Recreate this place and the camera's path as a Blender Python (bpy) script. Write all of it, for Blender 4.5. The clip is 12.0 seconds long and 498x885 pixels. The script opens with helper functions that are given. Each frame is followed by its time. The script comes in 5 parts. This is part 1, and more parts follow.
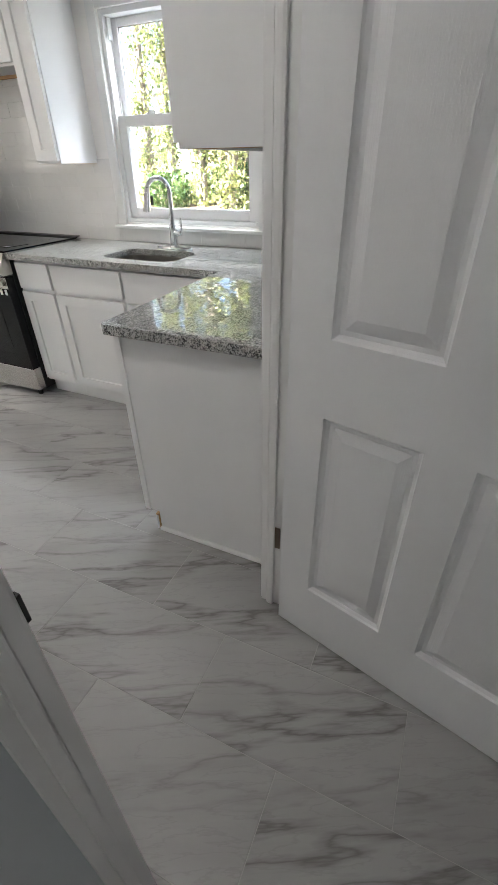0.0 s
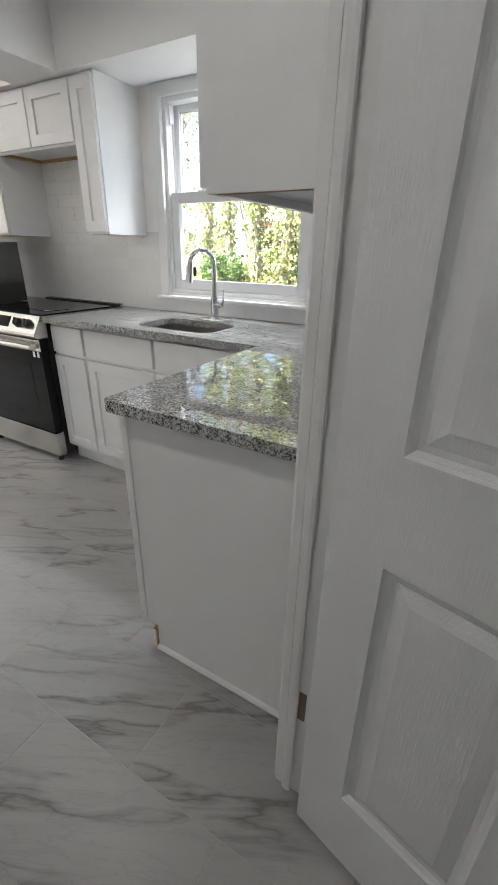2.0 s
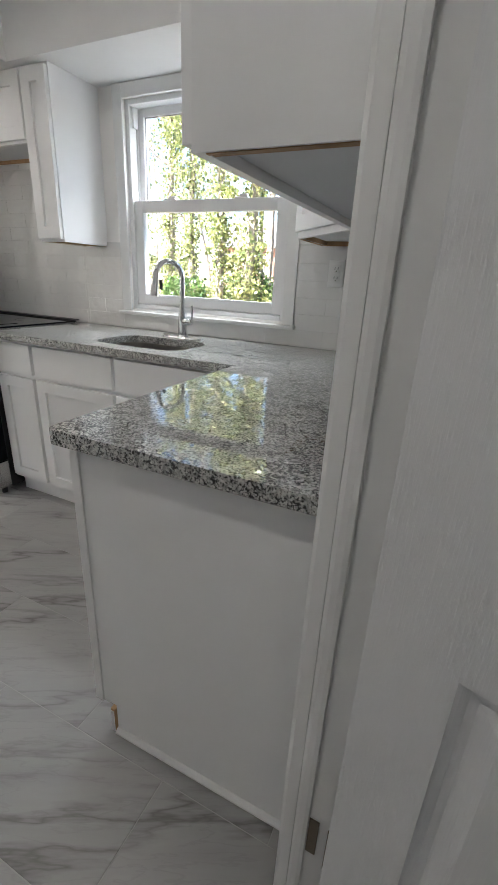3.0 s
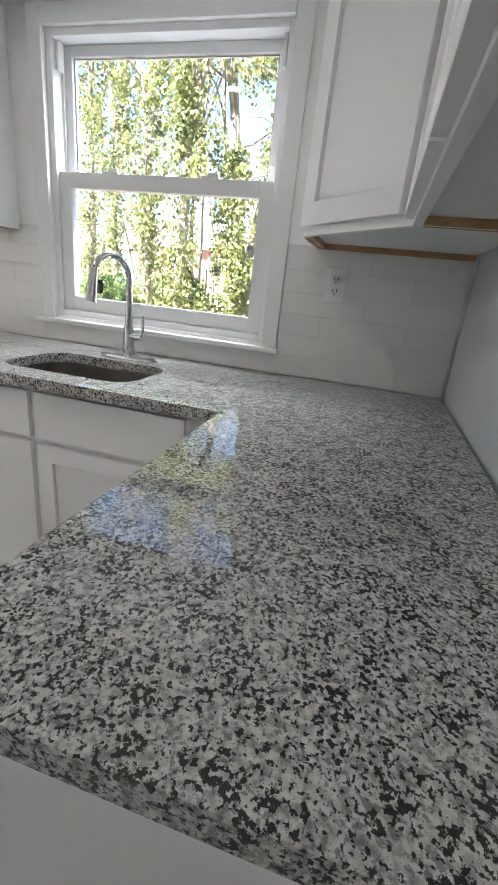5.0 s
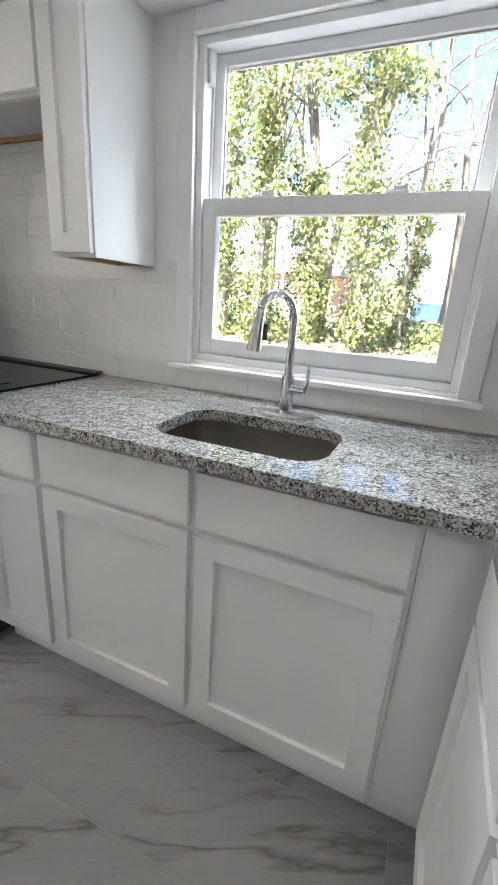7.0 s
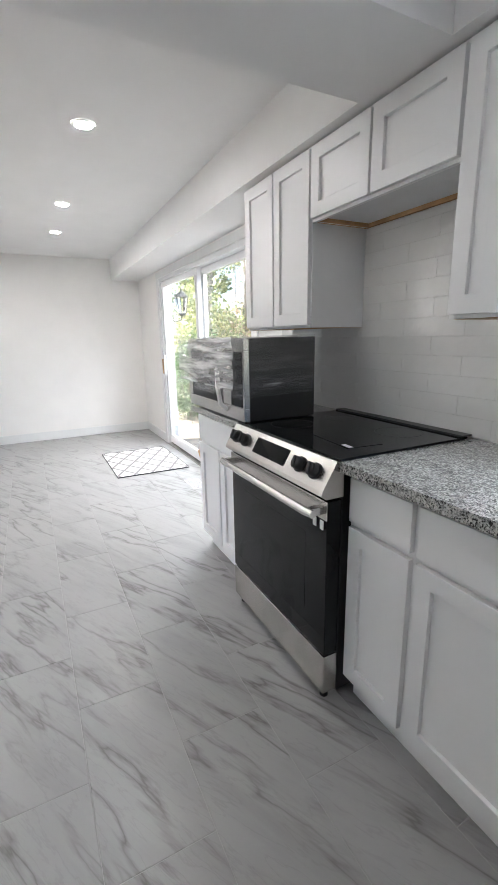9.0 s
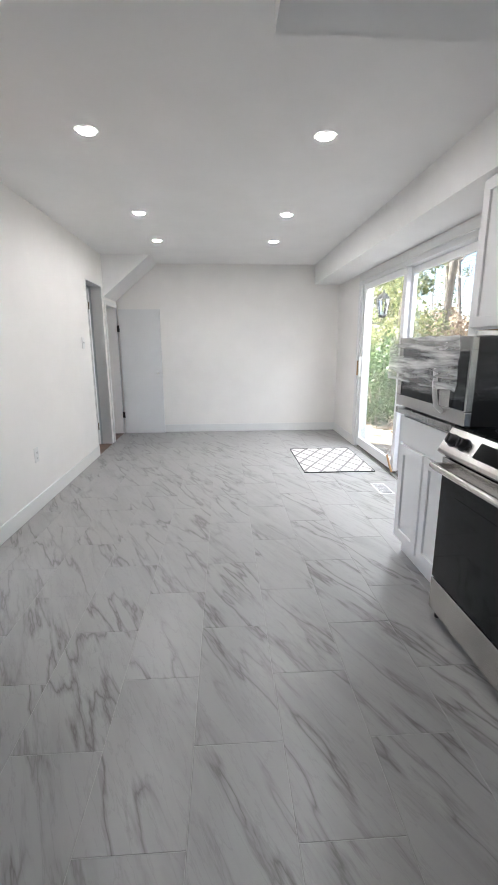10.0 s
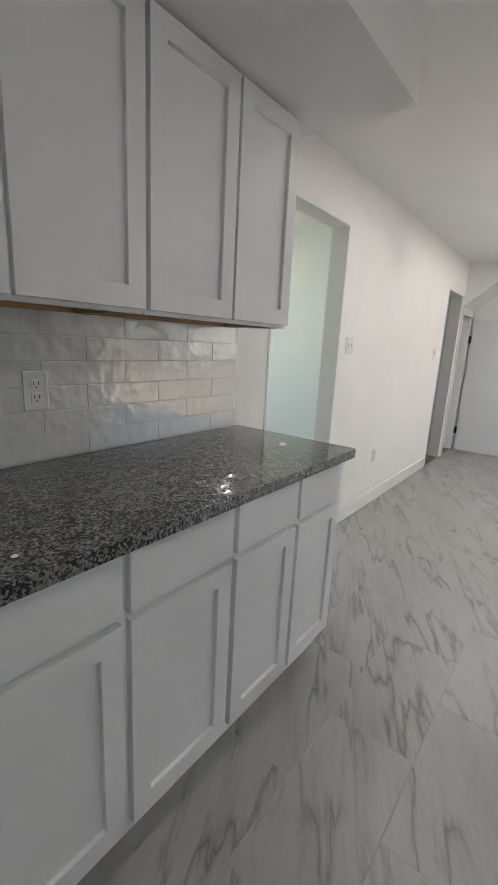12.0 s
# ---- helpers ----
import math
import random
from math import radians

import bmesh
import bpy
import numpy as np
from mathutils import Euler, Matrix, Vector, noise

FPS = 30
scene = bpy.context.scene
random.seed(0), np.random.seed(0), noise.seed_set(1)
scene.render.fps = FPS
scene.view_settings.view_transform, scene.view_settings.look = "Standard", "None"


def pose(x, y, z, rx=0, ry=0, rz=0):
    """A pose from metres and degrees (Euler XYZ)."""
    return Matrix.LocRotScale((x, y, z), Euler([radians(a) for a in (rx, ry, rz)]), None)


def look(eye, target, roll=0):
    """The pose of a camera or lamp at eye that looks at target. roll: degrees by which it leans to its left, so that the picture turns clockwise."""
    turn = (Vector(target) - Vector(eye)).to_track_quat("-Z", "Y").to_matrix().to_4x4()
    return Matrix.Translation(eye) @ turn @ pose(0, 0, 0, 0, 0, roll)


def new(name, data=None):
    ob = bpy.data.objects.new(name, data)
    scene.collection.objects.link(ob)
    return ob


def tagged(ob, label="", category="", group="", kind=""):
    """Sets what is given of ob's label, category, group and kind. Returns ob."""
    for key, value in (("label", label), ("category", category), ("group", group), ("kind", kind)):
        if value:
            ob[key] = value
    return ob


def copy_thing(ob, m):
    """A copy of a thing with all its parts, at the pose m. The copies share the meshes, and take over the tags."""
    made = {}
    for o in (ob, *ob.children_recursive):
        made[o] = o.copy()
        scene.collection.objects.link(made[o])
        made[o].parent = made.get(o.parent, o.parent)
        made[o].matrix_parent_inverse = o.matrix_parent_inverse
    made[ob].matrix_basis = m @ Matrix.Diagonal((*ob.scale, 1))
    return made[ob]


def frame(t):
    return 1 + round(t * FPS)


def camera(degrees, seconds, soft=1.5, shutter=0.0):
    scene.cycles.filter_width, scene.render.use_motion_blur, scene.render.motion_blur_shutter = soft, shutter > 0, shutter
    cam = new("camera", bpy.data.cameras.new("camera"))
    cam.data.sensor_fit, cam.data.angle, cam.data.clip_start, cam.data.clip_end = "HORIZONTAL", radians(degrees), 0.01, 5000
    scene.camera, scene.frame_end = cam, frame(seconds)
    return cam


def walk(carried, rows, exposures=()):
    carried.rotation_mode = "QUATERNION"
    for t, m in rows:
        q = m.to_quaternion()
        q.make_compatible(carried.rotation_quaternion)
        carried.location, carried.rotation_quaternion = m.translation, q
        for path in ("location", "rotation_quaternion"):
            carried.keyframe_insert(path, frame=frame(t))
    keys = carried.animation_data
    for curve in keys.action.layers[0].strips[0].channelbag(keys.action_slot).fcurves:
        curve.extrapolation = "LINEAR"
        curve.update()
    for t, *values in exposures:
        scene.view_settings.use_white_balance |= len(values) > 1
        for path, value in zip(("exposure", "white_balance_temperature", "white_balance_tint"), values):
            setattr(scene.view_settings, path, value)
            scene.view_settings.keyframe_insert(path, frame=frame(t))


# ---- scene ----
cam = camera(60.4, 12.0)
PATH = [
    (0, (2.074, -2.54, 1.356), (1.373, -1.021, 0.259), -0.9),
    (0.5, (2.064, -2.518, 1.359), (1.259, -1.0, 0.336), -0.9),
    (1, (2.039, -2.451, 1.336), (1.162, -0.919, 0.395), -0.2),
    (1.5, (2.002, -2.339, 1.314), (1.084, -0.792, 0.438), 0.4),
    (2, (1.952, -2.234, 1.294), (1.033, -0.66, 0.473), 1.0),
    (2.5, (1.893, -2.158, 1.267), (1.018, -0.531, 0.501), 1.8),
    (3, (1.798, -2.074, 1.236), (1.015, -0.381, 0.516), 2.8),
    (3.5, (1.702, -1.971, 1.222), (1.022, -0.224, 0.527), 3.6),
    (5.5, (1.295, -1.582, 1.24), (0.854, 0.245, 0.554), 6.4),
    (6, (1.178, -1.513, 1.236), (0.719, 0.31, 0.554), 6.0),
    (6.5, (1.042, -1.461, 1.241), (0.49, 0.349, 0.593), 5.4),
    (8.5, (0.709, -1.419, 1.334), (-0.815, -0.23, 0.818), -1.4),
    (9, (0.675, -1.502, 1.319), (-1.061, -0.631, 0.841), -1.1),
    (9.5, (0.666, -1.595, 1.298), (-1.215, -1.091, 0.842), -0.4),
    (10, (0.685, -1.672, 1.289), (-1.261, -1.561, 0.839), -0.2),
    (10.5, (0.696, -1.733, 1.307), (-1.232, -2.011, 0.851), 0.2),
    (11, (0.723, -1.777, 1.309), (-1.123, -2.403, 0.861), 1.1),
    (11.5, (0.757, -1.83, 1.313), (-0.958, -2.755, 0.866), 2.2),
    (12, (0.797, -1.876, 1.319), (-0.756, -3.051, 0.863), 3.0),
]
EXPO = [(0, 3.7, 6250, 10), (3.5, 3.28, 6250, 10), (6.5, 3.36, 6200, 10), (8.5, 3.4, 6000, 10), (9.5, 3.15, 5900, 10), (10.5, 3.03, 5900, 10), (12, 2.9, 6200, 10)]
walk(cam, [(t, look(e, g, r)) for t, e, g, r in PATH], EXPO)

# ---- light ----
world = bpy.data.worlds.new("sky")
scene.world = world
world.use_nodes = True
wn = world.node_tree
sky = wn.nodes.new("ShaderNodeTexSky")
sky.sky_type, sky.sun_disc = "NISHITA", False
sky.sun_elevation, sky.sun_rotation = radians(52), radians(205)
wn.links.new(sky.outputs[0], wn.nodes["Background"].inputs[0])
wn.nodes["Background"].inputs[1].default_value = 0.058
sun = new("sun", bpy.data.lights.new("sun", "SUN"))
sun.data.energy, sun.data.angle, sun.data.color = 4.8, radians(0.6), (1, 0.95, 0.86)
sun.matrix_world = look((0, 0, 30), (5.1, 11, 14.5))


def sky_lamp(name, eye, target, w, h, watts, tint):
    """An unseen area lamp outside above an opening, in place of daylight entering it."""
    l = new(name, bpy.data.lights.new(name, "AREA"))
    l.data.shape, l.data.size, l.data.size_y, l.data.energy, l.data.color = "RECTANGLE", w, h, watts, tint
    l.matrix_world = look(eye, target)


sky_lamp("window_sky_lamp", (0.52, 0.44, 2.52), (0.52, -0.8, 1.2), 1.1, 0.35, 7.0, (0.93, 0.97, 1.0))
sky_lamp("patio_sky_lamp", (-3.43, 0.75, 2.75), (-3.43, -1.2, 0.9), 2.4, 0.6, 18.5, (1.0, 0.97, 0.93))


def node_mat(name):
    m = bpy.data.materials.new(name)
    m.use_nodes = True
    t = m.node_tree
    return m, t, t.nodes["Principled BSDF"]


def noise_node(t, scale, detail=4, coords="Object", stretch=(1, 1, 1), turn=(0, 0, 0), rough=0.55):
    c = t.nodes.new("ShaderNodeTexCoord")
    mp = t.nodes.new("ShaderNodeMapping")
    mp.inputs["Scale"].default_value = stretch
    mp.inputs["Rotation"].default_value = [radians(v) for v in turn]
    n = t.nodes.new("ShaderNodeTexNoise")
    n.inputs["Scale"].default_value, n.inputs["Detail"].default_value = scale, detail
    n.inputs["Roughness"].default_value = rough
    t.links.new(c.outputs[coords], mp.inputs[0])
    t.links.new(mp.outputs[0], n.inputs["Vector"])
    return n


def ramp(t, src, stops):
    r = t.nodes.new("ShaderNodeValToRGB")
    e = r.color_ramp.elements
    while len(e) < len(stops):
        e.new(0.5)
    for k, (p, c) in zip(e, stops):
        k.position, k.color = p, (*c, 1)
    t.links.new(src, r.inputs[0])
    return r.outputs[0]


def bump(t, bsdf, src, strength, dist=0.01):
    b = t.nodes.new("ShaderNodeBump")
    b.inputs["Strength"].default_value, b.inputs["Distance"].default_value = strength, dist
    t.links.new(src, b.inputs["Height"])
    t.links.new(b.outputs[0], bsdf.inputs["Normal"])


def plain(name, colour, rough=0.5, metal=0.0, vary=0.06, scale=3.0, grain=180.0, relief=0.05, stretch=(1, 1, 1), dist=0.002, spread=0.06, gloss=0.5):
    """A surface of one colour with soft stains, a fine grain and slight relief."""
    m, t, b = node_mat(name)
    n = noise_node(t, scale, 5)
    lo = tuple(max(0, v * (1 - vary)) for v in colour)
    hi = tuple(min(1, v * (1 + vary)) for v in colour)
    t.links.new(ramp(t, n.outputs["Fac"], [(0.3, lo), (0.7, hi)]), b.inputs["Base Color"])
    g = noise_node(t, grain, 2, stretch=stretch)
    r = t.nodes.new("ShaderNodeMapRange")
    r.inputs["To Min"].default_value, r.inputs["To Max"].default_value = max(0.02, rough - spread), rough + spread
    t.links.new(g.outputs["Fac"], r.inputs["Value"])
    t.links.new(r.outputs[0], b.inputs["Roughness"])
    b.inputs["Metallic"].default_value = metal
    b.inputs["Specular IOR Level"].default_value = gloss
    if relief:
        bump(t, b, g.outputs["Fac"], relief, dist)
    return m


def mix_rgb(t, fac, a, b, blend="MIX"):
    mx = t.nodes.new("ShaderNodeMix")
    mx.data_type, mx.blend_type = "RGBA", blend
    for k, v in ((0, fac), (6, a), (7, b)):
        if isinstance(v, bpy.types.NodeSocket):
            t.links.new(v, mx.inputs[k])
        else:
            mx.inputs[k].default_value = v if k == 0 else (*v, 1)
    return mx.outputs[2]


def math_node(t, op, a, b=0.0):
    n = t.nodes.new("ShaderNodeMath")
    n.operation = op
    for k, v in ((0, a), (1, b)):
        if isinstance(v, bpy.types.NodeSocket):
            t.links.new(v, n.inputs[k])
        else:
            n.inputs[k].default_value = v
    return n.outputs[0]


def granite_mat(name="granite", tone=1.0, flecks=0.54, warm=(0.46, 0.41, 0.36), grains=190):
    """Speckled grey granite: pale feldspar mottled with mid grey and tan, ragged black mica flecks, polished. Low tone
    and flecks paint it as if in shade.
    """
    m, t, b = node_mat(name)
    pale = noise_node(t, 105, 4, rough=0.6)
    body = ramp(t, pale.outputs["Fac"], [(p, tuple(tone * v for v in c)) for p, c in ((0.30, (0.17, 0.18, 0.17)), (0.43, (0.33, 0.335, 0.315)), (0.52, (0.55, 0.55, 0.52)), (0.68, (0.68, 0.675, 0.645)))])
    tan = noise_node(t, 28, 3)
    body = mix_rgb(t, ramp(t, tan.outputs["Fac"], [(0.60, (0, 0, 0)), (0.70, (0.45, 0.45, 0.45))]), body, warm)
    v = t.nodes.new("ShaderNodeTexVoronoi")
    v.inputs["Scale"].default_value = 210
    t.links.new(tan.inputs["Vector"].links[0].from_socket, v.inputs["Vector"])
    s = t.nodes.new("ShaderNodeSeparateColor")
    t.links.new(v.outputs["Color"], s.inputs[0])
    body = mix_rgb(t, 0.22, body, ramp(t, s.outputs[0], [(0.0, (0.12, 0.12, 0.12)), (1.0, (0.68, 0.67, 0.65))]))
    grey = noise_node(t, 165, 3, rough=0.6)
    body = mix_rgb(t, ramp(t, grey.outputs["Fac"], [(0.55, (0, 0, 0)), (0.60, (0.8, 0.8, 0.8))]), body, (0.17, 0.17, 0.168))
    fleck = noise_node(t, grains, 3, turn=(40, 20, 70), rough=0.62)
    clump = noise_node(t, 46, 2)
    k = math_node(t, "ADD", fleck.outputs["Fac"], math_node(t, "MULTIPLY", math_node(t, "SUBTRACT", clump.outputs["Fac"], 0.5), 0.35))
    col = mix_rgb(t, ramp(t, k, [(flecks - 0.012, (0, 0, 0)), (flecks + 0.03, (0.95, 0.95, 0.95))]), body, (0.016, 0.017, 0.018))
    t.links.new(col, b.inputs["Base Color"])
    b.inputs["Roughness"].default_value = 0.012
    b.inputs["IOR"].default_value = 1.62
    return m


def marble_tile_mat():
    """Glazed porcelain floor tile with grey marble veins that run aslant, each tile with its own drift of tone."""
    m, t, b = node_mat("marble_tile")
    geo = t.nodes.new("ShaderNodeNewGeometry")
    info = t.nodes.new("ShaderNodeObjectInfo")
    off = t.nodes.new("ShaderNodeVectorMath")
    off.operation = "MULTIPLY_ADD"
    comb = t.nodes.new("ShaderNodeCombineXYZ")
    for k in range(3):
        t.links.new(info.outputs["Random"], comb.inputs[k])
    t.links.new(comb.outputs[0], off.inputs[0])
    off.inputs[1].default_value = (17, 31, 7)
    t.links.new(geo.outputs["Position"], off.inputs[2])
    mp = t.nodes.new("ShaderNodeMapping")
    first = t.nodes.new("ShaderNodeMapping")
    first.inputs["Rotation"].default_value = (0, 0, radians(VEIN_TURN))
    mp.inputs["Scale"].default_value = (0.58, 3.5, 1)
    t.links.new(off.outputs[0], first.inputs[0])
    t.links.new(first.outputs[0], mp.inputs[0])

    def noisy(scale, detail, rough, dist):
        n = t.nodes.new("ShaderNodeTexNoise")
        n.inputs["Scale"].default_value, n.inputs["Detail"].default_value = scale, detail
        n.inputs["Roughness"].default_value, n.inputs["Distortion"].default_value = rough, dist
        t.links.new(mp.outputs[0], n.inputs["Vector"])
        return n.outputs["Fac"]
    vein = math_node(t, "ABSOLUTE", math_node(t, "SUBTRACT", noisy(2.6, 5, 0.5, 0.1), 0.5))
    sharp = ramp(t, vein, [(0.0, (1, 1, 1)), (0.016, (0.45, 0.45, 0.45)), (0.05, (0, 0, 0))])
    where = ramp(t, noisy(1.5, 3, 0.5, 0.1), [(0.38, (0, 0, 0)), (0.58, (1, 1, 1))])
    strength = math_node(t, "MULTIPLY", sharp, where)
    smoke = ramp(t, noisy(2.1, 5, 0.6, 0.3), [(0.47, (0, 0, 0)), (0.72, (1, 1, 1))])
    fine = ramp(t, math_node(t, "ABSOLUTE", math_node(t, "SUBTRACT", noisy(6.0, 5, 0.55, 0.3), 0.5)), [(0.0, (1, 1, 1)), (0.02, (0, 0, 0))])
    col = mix_rgb(t, math_node(t, "MULTIPLY", smoke, 0.55), (0.355, 0.352, 0.344), (0.25, 0.246, 0.238))
    col = mix_rgb(t, math_node(t, "MULTIPLY", fine, 0.22), col, (0.19, 0.186, 0.178))
    col = mix_rgb(t, math_node(t, "MULTIPLY", strength, 0.68), col, (0.075, 0.069, 0.060))
    t.links.new(col, b.inputs["Base Color"])
    b.inputs["Roughness"].default_value = 0.33
    b.inputs["IOR"].default_value = 1.55
    n2 = noise_node(t, 25, 2)
    bump(t, b, n2.outputs["Fac"], 0.02, 0.003)
    return m


def wavy_tile_mat():
    """White hand-made looking wall tile: high gloss over a wavy glaze."""
    m, t, b = node_mat("wall_tile_glaze")
    info = t.nodes.new("ShaderNodeObjectInfo")
    t.links.new(ramp(t, info.outputs["Random"], [(0.0, (0.755, 0.75, 0.735)), (1.0, (0.79, 0.785, 0.77))]), b.inputs["Base Color"])
    b.inputs["Roughness"].default_value = 0.04
    b.inputs["IOR"].default_value = 2.0
    geo = t.nodes.new("ShaderNodeNewGeometry")
    n = t.nodes.new("ShaderNodeTexNoise")
    n.inputs["Scale"].default_value, n.inputs["Detail"].default_value = 21, 1.5
    t.links.new(geo.outputs["Position"], n.inputs["Vector"])
    bump(t, b, n.outputs["Fac"], 0.36, 0.010)
    return m


def glass_mat():
    m, t, b = node_mat("window_glass")
    b.inputs["Base Color"].default_value = (0.985, 0.995, 0.99, 1)
    b.inputs["Transmission Weight"].default_value = 1.0
    b.inputs["Roughness"].default_value = 0.0
    b.inputs["IOR"].default_value = 1.45
    return m


def leaf_mat(name, stops, through_light=0.35):
    m, t, b = node_mat(name)
    geo = t.nodes.new("ShaderNodeNewGeometry")
    col = ramp(t, geo.outputs["Random Per Island"], stops)
    t.links.new(col, b.inputs["Base Color"])
    b.inputs["Roughness"].default_value = 0.45
    tr = t.nodes.new("ShaderNodeBsdfTranslucent")
    t.links.new(col, tr.inputs[0])
    mx = t.nodes.new("ShaderNodeMixShader")
    mx.inputs[0].default_value = through_light
    t.links.new(b.outputs[0], mx.inputs[1])
    t.links.new(tr.outputs[0], mx.inputs[2])
    t.links.new(mx.outputs[0], t.nodes["Material Output"].inputs[0])
    return m


def lamp_mat(name, colour, strength):
    m, t, b = node_mat(name)
    b.inputs["Emission Color"].default_value = (*colour, 1)
    b.inputs["Emission Strength"].default_value = strength
    return m


def film_mat(name="stretch_film", milk=1.0):
    """Crumpled clear stretch film: mostly see-through, with milky streaks and a wrinkled gloss."""
    m, t, b = node_mat(name)
    b.inputs["Base Color"].default_value = (0.8, 0.8, 0.8, 1)
    b.inputs["Roughness"].default_value = 0.15
    n = noise_node(t, 14, 4, stretch=(0.5, 0.5, 3), turn=(20, 15, 0))
    bump(t, b, n.outputs["Fac"], 0.9, 0.02)
    n2 = noise_node(t, 9, 5, stretch=(0.4, 0.4, 4), turn=(-15, 25, 0))
    k = ramp(t, n2.outputs["Fac"], [(q, (min(0.95, v * milk),) * 3) for q, v in ((0.42, 0.06), (0.62, 0.24), (0.72, 0.5))])
    tr = t.nodes.new("ShaderNodeBsdfTransparent")
    mx = t.nodes.new("ShaderNodeMixShader")
    t.links.new(k, mx.inputs[0])
    t.links.new(tr.outputs[0], mx.inputs[1])
    t.links.new(b.outputs[0], mx.inputs[2])
    t.links.new(mx.outputs[0], t.nodes["Material Output"].inputs[0])
    return m


def rug_mat():
    """Cream woven rug with grey diamond lattice bands."""
    m, t, b = node_mat("lattice_rug")
    c = t.nodes.new("ShaderNodeTexCoord")
    s = t.nodes.new("ShaderNodeSeparateXYZ")
    t.links.new(c.outputs["Object"], s.inputs[0])
    u = math_node(t, "MULTIPLY", s.outputs[0], 3.3)
    v = math_node(t, "MULTIPLY", s.outputs[1], 5.6)
    lines = None
    for op in ("ADD", "SUBTRACT"):
        w = math_node(t, "ABSOLUTE", math_node(t, "SUBTRACT", math_node(t, "FRACT", math_node(t, op, u, v)), 0.5))
        k = math_node(t, "LESS_THAN", w, 0.08)
        lines = k if lines is None else math_node(t, "MAXIMUM", lines, k)
    n = noise_node(t, 260, 2)
    base = ramp(t, n.outputs["Fac"], [(0.3, (0.50, 0.48, 0.45)), (0.7, (0.72, 0.70, 0.67))])
    t.links.new(mix_rgb(t, math_node(t, "MULTIPLY", lines, 0.85), base, (0.16, 0.15, 0.15)), b.inputs["Base Color"])
    b.inputs["Roughness"].default_value = 0.95
    bump(t, b, n.outputs["Fac"], 0.6, 0.004)
    return m


